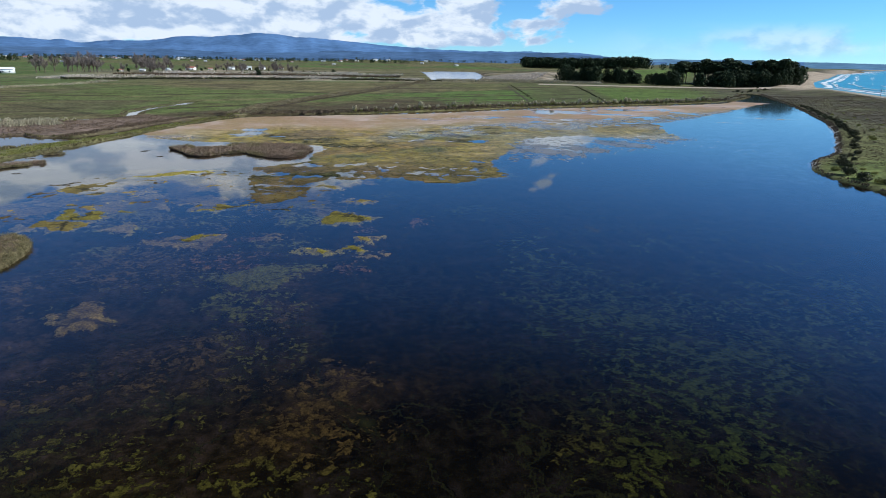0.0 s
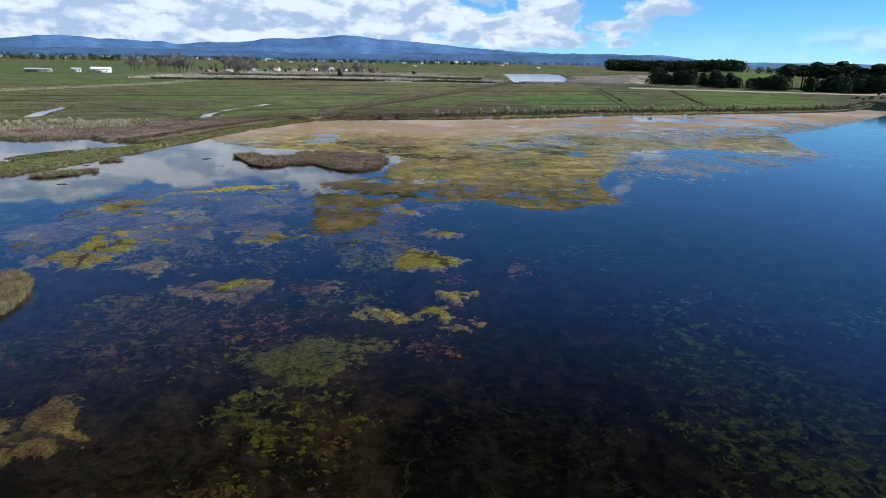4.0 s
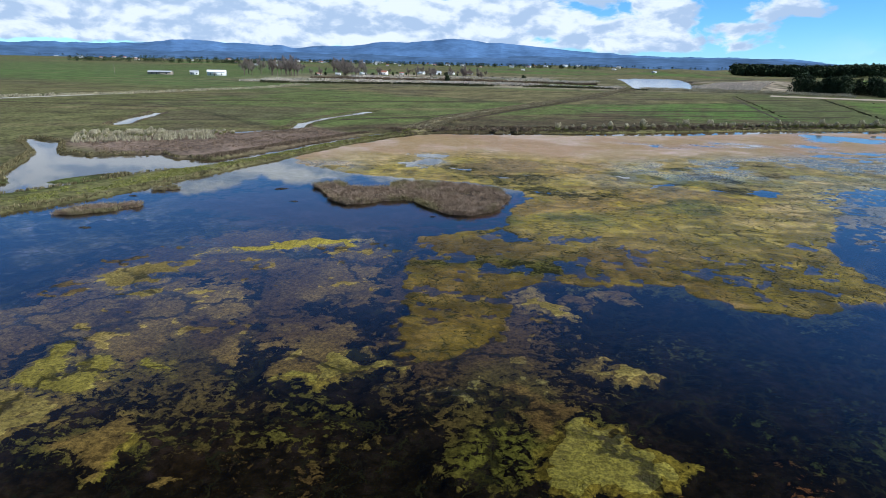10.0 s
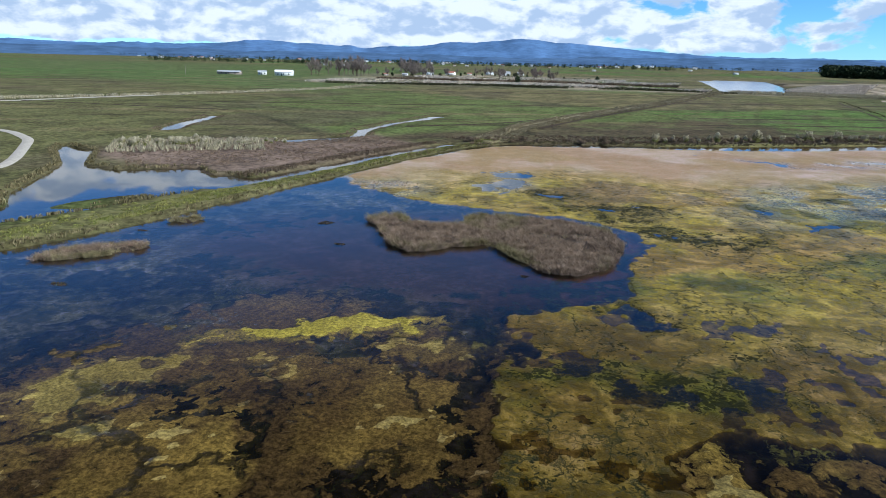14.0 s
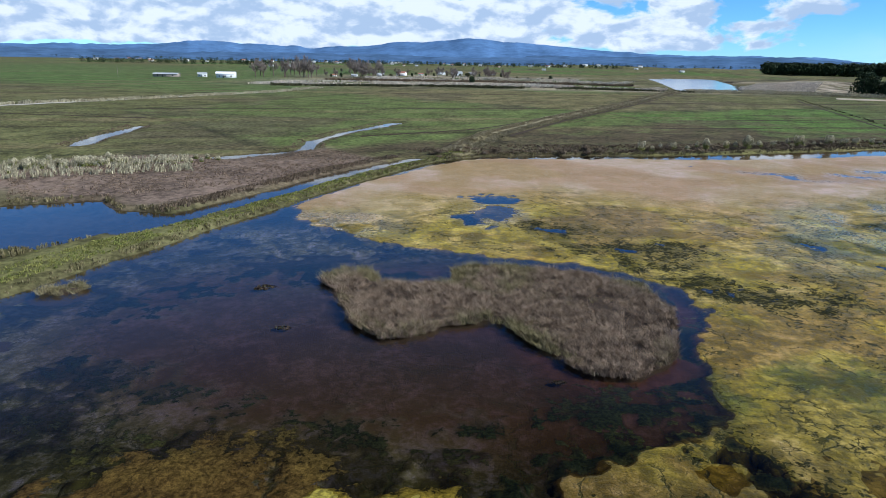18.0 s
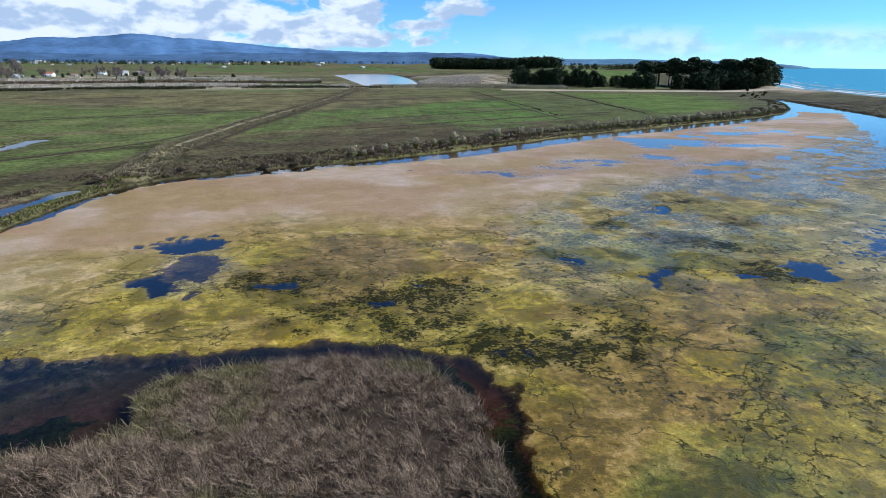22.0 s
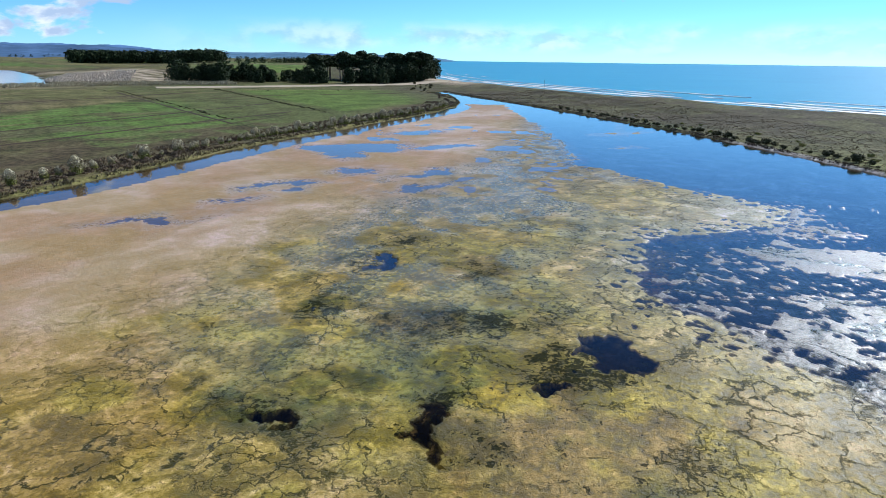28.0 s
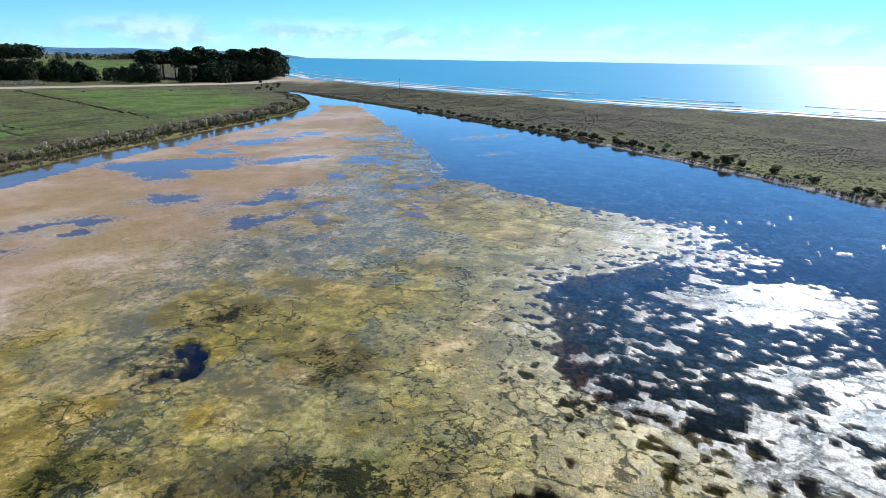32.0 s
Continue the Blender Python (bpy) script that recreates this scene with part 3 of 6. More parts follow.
# ---------------------------------------------------------------- ground
def build_ground():
    xs = axis(-4700, -125, 285, 4700, 1.0, 1.075)
    ys = axis(-1500, 60, 320, 4700, 1.0, 1.075)
    X, Y = np.meshgrid(xs, ys)
    Z, lag, pools, sea, far_pond = land_height(X, Y)
    n30, n6 = fbm(X, Y, 30, 4, 11), fbm(X, Y, 6, 3, 12)
    edge, who = cells(X + 0.35 * Y + 60 * (fbm(X, Y, 300, 2, 9) - 0.5), Y, 170, 31)
    col = np.zeros(X.shape + (3,)) + np.array((0.138, 0.134, 0.055))
    col = blend(col, (0.105, 0.165, 0.040), step(who, 0.55, 0.85))
    col = blend(col, (0.180, 0.155, 0.072), step(who, 0.28, 0.1) * 0.8)
    col = blend(col, (0.110, 0.092, 0.055), step(n30, 0.55, 0.7) * 0.75)
    col = blend(col, (0.045, 0.045, 0.022), step(0.03 - edge, 0.0, 0.03) * 0.7)
    rows = np.sin((X * 0.94 - Y * 0.34) * 0.55 + 5 * fbm(X, Y, 60, 2, 14))
    col = blend(col, (0.085, 0.090, 0.034), step(rows, 0.5, 1.0) * 0.45)
    # the fresher pasture towards the pines
    fresh = step(X - 0.30 * Y, 28, 52) * step(620 - Y, 0, 60) * step(Y, 262, 300)
    col = blend(col, (0.100, 0.110, 0.042), fresh * 0.92)
    far_field = step(-outside(X, Y, [(180, 318), (243, 478), (330, 405), (300, 366), (262, 330)]), -3, 3)
    col = blend(col, (0.110, 0.165, 0.036), far_field * 0.85)
    lush = step(Y + 0.45 * X, 330, 420) * step(-X, 60, 160) * step(1500 - Y, 0, 500)
    col = blend(col, (0.092, 0.150, 0.042), lush * 0.75)
    mound = np.maximum(np.exp(-((X - 560) ** 2 + (Y - 720) ** 2) / 160 ** 2), np.exp(-((X - 440) ** 2 + (Y - 585) ** 2) / 85 ** 2))
    col = blend(col, (0.12, 0.19, 0.04), step(mound, 0.2, 0.5))
    # dun marsh behind the channel, scrubby strip along the shore, reeds beyond the fields
    marsh = step(-outside(X, Y, [(-58, 176), (-47, 182), (-38, 200), (-28, 222), (-44, 238), (-62, 224), (-86, 216), (-90, 190)]), -4, 2)
    col = blend(col, (0.190, 0.140, 0.108), marsh)
    wide = np.interp(X, (-20, 0, 40, 100, 170, 300), (30, 52, 74, 44, 24, 20))
    strip = step(wide + 30 * (n30 - 0.5) - lag, 0, 10) * (lag > 0) * step(Y, 215, 235) * step(300 - X, 0, 60)
    col = blend(col, (0.088, 0.068, 0.040), strip * (0.92 - 0.45 * step(n6, 0.5, 0.62)))
    reed = step(fbm(X * 0.35, Y, 60, 4, 16) + 0.25 * (n6 - 0.5), 0.44, 0.54) * step(Y, 545, 600) * step(1050 - Y, 0, 150) * step(X, -240, -120) * step(330 - X, 0, 60)
    col = blend(col, (0.42, 0.345, 0.26), reed * 0.85)
    col = blend(col, (0.070, 0.062, 0.036), step(fbm(X * 0.3, Y, 45, 4, 18), 0.54, 0.62) * step(Y, 540, 590) * step(1100 - Y, 0, 200) * step(X, -260, -140) * 0.8)
    col = blend(col, (0.47, 0.39, 0.30), step(-outside(X, Y, [(212, 620), (236, 690), (300, 830), (360, 790), (330, 660), (290, 590), (240, 575)]), -8, 10) * step(n6, 0.36, 0.5) * 0.9)
    near_bank = step(3.5 - np.minimum(lag, pools), 0, 2) * step(Y, -200, 0)
    col = blend(col, (0.150, 0.146, 0.058), step(6.5 - off_line(X, Y, CAUSEWAY), 0, 3))
    col = blend(col, (0.10, 0.085, 0.045), near_bank * 0.5)
    col = blend(col, (0.150, 0.140, 0.052), step(3.2 - lag, 0, 1.2) * step(lag, -0.3, 0.6) * step(Y, 236, 244) * step(X, 10, 30))
    ridge_off = off_line(X, Y, BUND)
    col = blend(col, (0.060, 0.050, 0.028), step(7.0 - ridge_off, 0, 2.0) * 0.8)
    col = blend(col, (0.240, 0.205, 0.115), step(3.4 - ridge_off, 0, 1.2) * 0.85)
    # spit, sand
    spit = step(150 - sea, 0, 50) * step(lag, -1, 3) * step(X - 0.55 * Y, 20, 60)
    col = blend(col, (0.088, 0.077, 0.050), spit)
    col = blend(col, (0.105, 0.104, 0.048), spit * step(n6 * 0.5 + n30 * 0.5, 0.48, 0.58) * 0.7)
    col = blend(col, (0.135, 0.165, 0.048), step(-outside(X, Y, [(99, 50), (101, 92), (110, 106), (128, 110), (150, 92), (130, 40)]), -6, 6) * 0.85)
    sand = step(34 + 20 * (n30 - 0.5) - sea, 0, 10) + step(70 - sea, 0, 20) * step(Y, 380, 430)
    col = blend(col, (0.42, 0.34, 0.25), np.clip(sand, 0, 1) * step(sea, -20, 0) * (1 - step(mound, 0.2, 0.5) * step(sea, 15, 30)))
    col = blend(col, (0.05, 0.04, 0.03), step(-np.minimum(np.minimum(lag, pools), far_pond), -0.4, 0.4))
    # pale line at the spit's waterline: glare off wet mud, painted on
    col = blend(col, (0.50, 0.46, 0.42), step(1.5 - lag, 0, 0.6) * step(lag, -0.8, -0.1) * step(X, 104, 112) * step(186 - Y, 0, 10) * step(Y, 96, 106))
    keep = (sea < -60)
    keep = ~(keep[:-1, :-1] & keep[1:, 1:])
    field = step(Y - 0.15 * X, 215, 245) * step(1400 - Y, 0, 400) * (1 - np.clip(sand, 0, 1)) * (1 - marsh) * (1 - spit) * (1 - 0.6 * strip) * (1 - 0.7 * far_field)
    ob = sheet("ground", X, Y, Z, keep, M_GROUND, col, dict(ragged=field))
    return tagged(ob, "flat green and brown coastal pasture with marsh and a grassy spit", "ground", kind="structure")


# ---------------------------------------------------------------- weed beds of the lagoon
MAT = [(-16, 222), (-8, 231), (25, 237), (80, 257), (130, 277), (200, 289), (252, 312), (262, 296), (230, 272), (178, 230),
       (150, 210), (126, 194), (120, 178), (114, 165), (111, 155), (101, 153), (90, 158), (84, 164), (73, 162), (66, 160),
       (61.5, 155), (57, 146), (50, 133.5), (42.5, 121), (40.5, 114), (40.5, 104.6), (34, 104.2), (28.3, 102.6), (25, 104), (22.5, 107),
       (21, 110), (16, 107.6), (12.5, 109.2), (8.5, 108), (5.6, 106), (4.6, 101), (3, 96), (-0.5, 92.6), (-3.8, 92), (-5, 95),
       (-3.8, 99.6), (-5.2, 107), (-5.4, 113.5), (-6, 123), (-1, 125), (5.4, 129.5), (6, 135), (7.4, 140), (10, 148), (9.2, 152), (4, 157),
       (-3.4, 160.8), (-13, 161.8), (-22, 164), (-27, 169), (-33, 175), (-36, 185), (-28, 203)]
# plates of weed at the surface: centre, half length, half width, turn, how yellow
PLATES_NORTH = [((-23.0, 121.4), 7.6, 4.4, 24, 0.02), ((-11.0, 107.2), 5.4, 5.5, 8, 0.22), ((-19.4, 100.4), 2.4, 3.2, 8, 0.45), ((-23.7, 99.7), 2.6, 4.0, 7, 0.35),
                ((-31.0, 98.8), 2.2, 4.0, 7, 0.3), ((-23.0, 92.4), 2.0, 3.4, 6, 0.35), ((-26.4, 90.6), 1.5, 2.3, 7, 0.8), ((-20.7, 89.3), 1.1, 1.1, 6, 0.85),
                ((-10.7, 93.8), 3.4, 3.5, 6, 0.42), ((-7.2, 91.4), 1.8, 2.0, 7, 0.7), ((-10.0, 89.4), 1.9, 1.2, 7, 0.8), ((-23.0, 105.8), 3.4, 2.6, 8, 0.25)]
PLATES_MID = [((-23.2, 111.2), 3.2, 2.6, 8, 0.2), ((6.9, 102.6), 1.3, 3.4, 12, 1.0), ((10.5, 104.5), 1.4, 2.0, 7, 0.1), ((13.9, 106), 2.3, 0.9, 6, 0.4),
              ((-15.0, 92.4), 2.2, 2.5, 7, 0.25), ((-29.6, 108.2), 4.8, 2.6, 50, 0.75), ((-28.2, 103.4), 2.0, 1.8, 30, 0.8), ((-19.2, 118.6), 7.4, 1.7, 27, 1.0),
              ((-13.4, 121.3), 2.9, 1.3, 40, 1.0), ((-26.0, 114.5), 2.2, 0.6, 42, 0.9), ((-16.0, 112.2), 3.8, 1.9, 10, 0.3), ((-10.5, 116.4), 3.6, 2.0, 8, 0.3)]
PLATES_SOUTH = [((8.6, 80.2), 3.9, 2.0, 2, 1.0), ((6.6, 82.6), 2.0, 1.5, 4, 0.8), ((-18.9, 81.6), 1.9, 3.0, 3, 0.5), ((-17.8, 81.0), 0.9, 1.6, 0, 0.9),
                ((-11.2, 75.3), 1.7, 2.0, 2, 0.9), ((-13.6, 75.0), 2.4, 2.6, 1, 0.3), ((-33.0, 94.5), 5.8, 4.0, 3, 0.35), ((-24.8, 84.2), 1.8, 2.3, 2, 0.6),
                ((-25.3, 88.2), 2.4, 1.3, 2, 0.8), ((-28.0, 83.8), 2.2, 3.0, 3, 0.6), ((3.4, 66.6), 2.5, 0.8, -2, 0.95), ((7.4, 67.6), 1.4, 1.2, -2, 0.95)]
SCRAPS = [((11.6, 91.4), 1.6, 1.1, 3, 0.6), ((5.2, 86.2), 2.4, 2.2, 2, 0.35), ((9.2, 65.0), 1.6, 1.1, -2, 0.2), ((9.2, 70.6), 1.3, 1.2, -2, 0.6),
          ((-9.9, 74.4), 1.6, 2.2, -4, 0.5), ((-16.4, 52.8), 1.7, 2.4, -12, 0.4), ((-1.2, 74.4), 1.4, 0.9, 2, 0.3), ((187, 211), 13, 4, -25, 0.5),
          ((158, 198), 5, 2, -25, 0.5), ((165, 238), 10, 4, 30, 0.5)]
# thickets of drowned weed: centre, half length, half width, turn, thickness
THICKETS = [((-2.7, 60.6), 4.8, 4.8, -3, 0.74), ((1.8, 62.0), 4.6, 2.6, -3, 0.6), ((-2, 52), 5, 6, 0, 0.55), ((3.2, 85.6), 7, 7.8, 3, 0.60), ((-9.4, 82.0), 4.4, 5.4, 3, 0.5),
            ((-13.2, 87), 7, 6, 3, 0.5), ((10.2, 75.4), 3.4, 2.8, 2, 0.46), ((17.6, 77.8), 2.4, 3.9, 3, 0.6), ((-4.8, 73.4), 2.4, 2.2, 3, 0.6), ((-5.2, 66.0), 4, 2.6, -3, 0.5),
            ((6.8, 60.4), 3.4, 3, -3, 0.48), ((-14, 66), 13, 9, 10, 0.46), ((-20, 90), 15, 12, 0, 0.44), ((-6, 72), 12, 7, 0, 0.42), ((-14, 108), 15, 12, 30, 0.46)]
DROWNED = [((30, 40), 14, 17, 10, 0.44), ((22, 27), 9, 9, 0, 0.44), ((24, 54), 8, 12, -20, 0.44), ((45, 46), 16, 14, 20, 0.38), ((40, 66), 22, 9, 0, 0.34), ((26, 84), 15, 8, 0, 0.34),
           ((-8, 34), 16, 16, 0, 0.42), ((-30, 58), 14, 16, 0, 0.42), ((18, 95), 9, 5, 0, 0.40), ((30, 97), 10, 4, 0, 0.36), ((-30, 128), 9, 7, 20, 0.40), ((-22, 132), 5, 3, 0, 0.40)]
RUSTY = [((17.6, 77.8), 2.6, 4.0, 3), ((-4.8, 73.4), 2.4, 2.2, 3), ((-1.2, 74.4), 1.6, 1.0, 2), ((-5.2, 66.0), 4.0, 2.6, -3), ((7.0, 60.4), 3.4, 3.0, -3),
         ((9.2, 65.0), 1.8, 1.3, -2), ((10.2, 75.4), 3.0, 2.5, 2)]
# deep winding channels between the plates, and long splits across the mat
CHANNELS = [[(-6.2, 126), (-5.7, 113.6), (-5.6, 107), (-3.6, 99.6), (-6, 95.8), (-4.7, 91.5), (-4.3, 88)], [(-18.7, 101.6), (-15.4, 97.5), (-13.8, 94), (-12.6, 87)],
            [(-15.5, 98.2), (-11.8, 97.9), (-6.9, 97.6), (-3.6, 98.9)], [(-25.2, 108.6), (-18.5, 105), (-17.5, 101.7)], [(-19, 117), (-15, 113.8), (-12, 113.2)]]
SPLITS = [[(14.2, 157), (14.7, 149), (17.5, 144), (20.6, 140.3), (26.5, 139)], [(14.8, 157.8), (13.8, 151.5), (15.6, 147.4), (18.3, 144), (21.3, 141)],
          [(47.7, 153.5), (47.6, 150.2), (50.4, 146.5), (54.2, 142.5)], [(68.8, 164.6), (65, 162), (60, 162), (53, 158), (55, 153.7), (57, 147.8), (55.4, 143.8)],
          [(62, 157), (59, 154.6), (55.7, 154.2)], [(8.8, 124.8), (15.6, 119.4), (19.9, 114.7), (20.8, 109.3)], [(27.2, 138), (26.9, 127.5), (26.6, 119.5), (31.9, 116.3)],
          [(59.7, 161.5), (56.6, 158.5), (58.5, 154.6), (57.7, 151.6)], [(19.4, 170.6), (22.7, 169.3), (28.3, 168)], [(-3.6, 98.9), (0, 100), (3, 97.6)], [(-5, 112), (2, 114), (9, 113)]]
HOLES = [((-7.4, 189.0), 3.6, 3.6, -25), ((-10.5, 177.3), 3.8, 1.5, -60), ((34.6, 160.4), 1.0, 2.2, -40), ((49.6, 156.1), 2.4, 2.3, -51), ((43.6, 157.2), 1.6, 1.3, -50),
         ((29.8, 167.9), 1.5, 1.4, -50), ((54.8, 183.6), 1.2, 2.6, -51), ((-3.8, 117.2), 1.0, 1.8, 12), ((4.3, 125), 1.1, 2.6, 11), ((0.2, 173), 1.6, 1.2, 0), ((6.4, 165), 1.2, 1.0, 20)]
POOLS = [((75, 223), 4.2, 1.9, -35), ((91.5, 224.5), 4.4, 2.8, -40), ((115, 246), 12, 7.5, -30), ((104, 240), 6, 3.5, 50), ((51.5, 217), 4.2, 1.3, -25), ((63, 219.6), 1.6, 0.7, -30),
         ((-7, 180), 3.6, 3.4, 15), ((130, 232), 7, 3, -20), ((100, 212), 6, 2, -10), ((148, 256), 8, 3, -20), ((88, 205), 5, 1.6, -20)]
# thin, broken cover with the mud showing through
WORN_WEST = [((6.4, 165.6), 3.4, 3.2, -38), ((12.0, 164.6), 5.0, 3.6, -38), ((14.8, 152.2), 6.0, 3.6, -20), ((9, 160), 5, 2.5, -30), ((1.0, 164.6), 2.4, 1.6, -39), ((1.5, 172.8), 2.2, 2.0, -39),
             ((23.5, 155.0), 1.8, 2.6, -38), ((30.0, 168.7), 1.8, 2.6, -38), ((35.6, 161.2), 1.8, 3.2, -38), ((1.3, 163.2), 2.4, 2.4, -9), ((0.2, 173.4), 5.0, 3.6, -10), ((22, 150), 4, 2, 20)]
WORN_EAST = [((-0.1, 113.0), 3.4, 1.5, 10), ((8.1, 113.4), 4.0, 2.3, 10), ((4.5, 126.0), 1.5, 3.2, 11), ((54.8, 184.0), 2.0, 3.6, -61), ((63.2, 184.9), 1.8, 1.5, -61),
             ((59.6, 175.5), 3.4, 3.6, -62), ((43.0, 178.4), 1.9, 1.5, -62), ((45.6, 158), 3.6, 2.4, -50), ((47, 168), 6, 2.4, -60)]
MOSSY = [((34.4, 143.9), 3.8, 5.6, -38), ((26.8, 140.8), 1.8, 3.6, -39), ((15.8, 134.5), 5.2, 4.1, -10), ((6.4, 133.6), 2.0, 3.3, -11), ((8.2, 113.4), 4.4, 3.1, 10),
         ((-0.2, 113.0), 3.7, 1.8, 10), ((43.2, 178.4), 2.6, 2.4, -65), ((51, 166.1), 3.8, 2.4, -65), ((38.8, 165.2), 4.5, 4.3, -50), ((31.1, 169.5), 4.8, 3.8, -51), ((36.6, 147.2), 2.6, 1.6, -50)]
BROWNED = [((10, 181), 6.4, 6.4, -38), ((2.8, 119.7), 5.4, 2.9, 11), ((-0.4, 106.6), 2.2, 2.5, 10), ((4.4, 103), 1.6, 4.0, 7), ((-0.1, 100.2), 3.0, 2.1, 7), ((16.6, 116), 4.4, 4.6, 8),
           ((60.2, 175.5), 5.0, 4.4, -62), ((7.8, 176), 7.6, 5.6, -9), ((-2.4, 122), 3.6, 2.4, 8), ((-3.3, 94.4), 2.0, 2.6, 6), ((44.7, 169.2), 5.0, 2.8, -62)]
# floating scraps on the channel side: centre, half length, half width, turn, how closely they lie
FLOES = [((86, 146), 10, 6.5, -48, 0.98), ((70.5, 146.5), 3.4, 2.6, -40, 0.98), ((70, 138.5), 9, 5.5, -35, 0.84), ((61, 144), 5, 5, -45, 0.92), ((74, 148), 20, 12, -48, 0.40),
         ((60, 134), 10, 6, -30, 0.76), ((97, 151), 8, 5, -45, 0.62), ((104, 138), 18, 9, -40, 0.13), ((100, 162), 10, 5, -50, 0.66), ((118, 148), 9, 4, -40, 0.14), ((56, 128), 8, 10, 30, 0.34)]


def ovals(x, y, items):
    """How far inside the nearest oval, in metres, and that oval's own strength."""
    best, power = np.full(x.shape, -9.0), np.ones(x.shape)
    for c, rx, ry, rot, *extra in items:
        cr, sr = math.cos(radians(rot)), math.sin(radians(rot))
        u, v = x - c[0], y - c[1]
        d = (1 - np.hypot((u * cr + v * sr) / rx, (v * cr - u * sr) / ry)) * min(rx, ry)
        power = np.where(d > best, extra[0] if extra else 1.0, power)
        best = np.maximum(best, d)
    return best, power


def thickest(x, y, items, soft=2.0):
    """The strongest of the overlapping ovals, each fading out over its rim."""
    w = np.zeros(x.shape)
    for c, rx, ry, rot, k in items:
        w = np.maximum(w, step(ovals(x, y, [(c, rx, ry, rot)])[0], -soft * 0.6, soft) * k)
    return w


def nearest_line(x, y, lines):
    d = np.full(x.shape, 99.0)
    for pts in lines:
        d = np.minimum(d, off_line(x, y, pts))
    return d


def build_bed():
    xs = axis(-112, -38, 92, 335, 0.25, 1.012)
    ys = axis(-92, 66, 196, 395, 0.25, 1.012)
    X, Y = np.meshgrid(xs, ys)
    w9, v9 = fbm(X, Y, 9, 5, 70, 0.6) - 0.5, fbm(X, Y, 9, 5, 71, 0.6) - 0.5
    w4, v4 = fbm(X, Y, 4, 5, 72, 0.62) - 0.5, fbm(X, Y, 4, 5, 73, 0.62) - 0.5
    w2, v2 = fbm(X, Y, 1.7, 3, 62, 0.65) - 0.5, fbm(X, Y, 1.7, 3, 63, 0.65) - 0.5
    n12, n4, n1 = fbm(X, Y, 12, 4, 80), fbm(X, Y, 4, 4, 81), fbm(X, Y, 1.1, 3, 82)
    nf, mid, big = fbm(X, Y, 0.8, 2, 69), fbm(X, Y, 9, 4, 79), fbm(X, Y, 17, 3, 86)
    main = -outside(X + 4 * w9 + 1.6 * w4, Y + 4 * v9 + 1.6 * v4, MAT) + 1.2 * (n1 - 0.5) + 2.4 * (n4 - 0.5)
    px, py = X + 6.5 * w4 + 2.6 * w2, Y + 6.5 * v4 + 2.6 * v2
    patch, bright = ovals(px, py, PLATES_NORTH + PLATES_MID + PLATES_SOUTH + SCRAPS)
    hole = ovals(X + 7 * w4 + 3.5 * w2, Y + 7 * v4 + 3.5 * v2, HOLES)[0]
    pool = ovals(X + 14 * w9 + 8 * w4 + 3 * w2, Y + 9 * v9 + 6 * v4 + 2 * v2, POOLS)[0]
    worn = step(ovals(X + 9 * w4 + 4 * w2, Y + 9 * v4 + 4 * v2, WORN_WEST + WORN_EAST)[0], -1.9, 1.7)
    moss = step(ovals(X + 8 * w4 + 3 * w2, Y + 8 * v4 + 3 * v2, MOSSY)[0], -1.8, 1.6)
    brown = step(ovals(px, py, BROWNED)[0], -1.2, 1.4)
    chan = nearest_line(X + 8 * w4 + 2 * w2, Y + 8 * v4 + 2 * v2, CHANNELS)
    split = nearest_line(X + 4 * w4 + 1.5 * w2, Y + 4 * v4 + 1.5 * v2, SPLITS)
    cut = 0.9 * step(0.42 + 3.2 * (n4 - 0.5) - chan, -0.3, 0.5)
    # the dried tan flat towards the shore
    brow = np.interp(X, (-40, -10, 0, 15, 30, 50, 70, 90, 115, 180, 260), (180, 190, 198, 192, 191, 198, 206, 209, 216, 243, 282))
    tan = step(Y - brow - 10 * (n12 - 0.5) - 8 * w9, -15, 9)
    cover = step(main, -0.5, 0.8) * (1 - step(hole, -0.25, 0.35)) * (1 - 0.8 * cut)
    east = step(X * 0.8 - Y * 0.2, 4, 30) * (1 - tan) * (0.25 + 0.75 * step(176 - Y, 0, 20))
    rag = 0.38 * n12 + 0.26 * n4 + 0.36 * n1
    # loose scraps afloat on the channel side
    near = thickest(X + 12 * w9 + 5 * w4, Y + 12 * v9 + 5 * v4, FLOES, 3.0)
    near = np.maximum(near, 0.66 * step(main, -7, -0.3) * step(X, 46, 54) * step(160 - Y, 0, 6))
    grain = 0.14 * n4 + 0.38 * n1 + 0.48 * nf
    floe = step(near * 0.52 + 0.24 - grain, -0.008, 0.012) * step(near, 0.03, 0.08) * (1 - cover) * step(0.8 - main, 0, 0.6)
    fringe = step(main, 9, 1) * step(X, 44, 62) * (1 - tan)
    gaps = step(0.25 * fringe + 0.19 - grain, -0.01, 0.02) * step(fringe, 0.05, 0.3)
    far_gap = step(X, 70, 110) * step(Y - brow, -40, -4) * step(0.46 - (0.6 * mid + 0.4 * n4), -0.01, 0.05)
    h = 0.030 + 0.020 * (n4 - 0.5) + 0.026 * (n1 - 0.5) - 0.075 * gaps - 0.022 * worn * step(0.50 - rag, 0, 0.08) - 0.07 * far_gap - 0.05 * step(134 - Y, 0, 16) * step(0.5 * n4 + 0.5 * n1, 0.42, 0.36)
    damp = step(0.265 + 0.06 * step(X, 70, 150) - 0.75 * n12 - 0.25 * n4, 0, 0.05) * tan
    h = h + (0.028 + 0.012 * (n4 - 0.5) - 0.08 * damp - h) * tan
    h = h - 0.12 * step(pool + 0.7 * (n1 - 0.5), -0.15, 0.35)
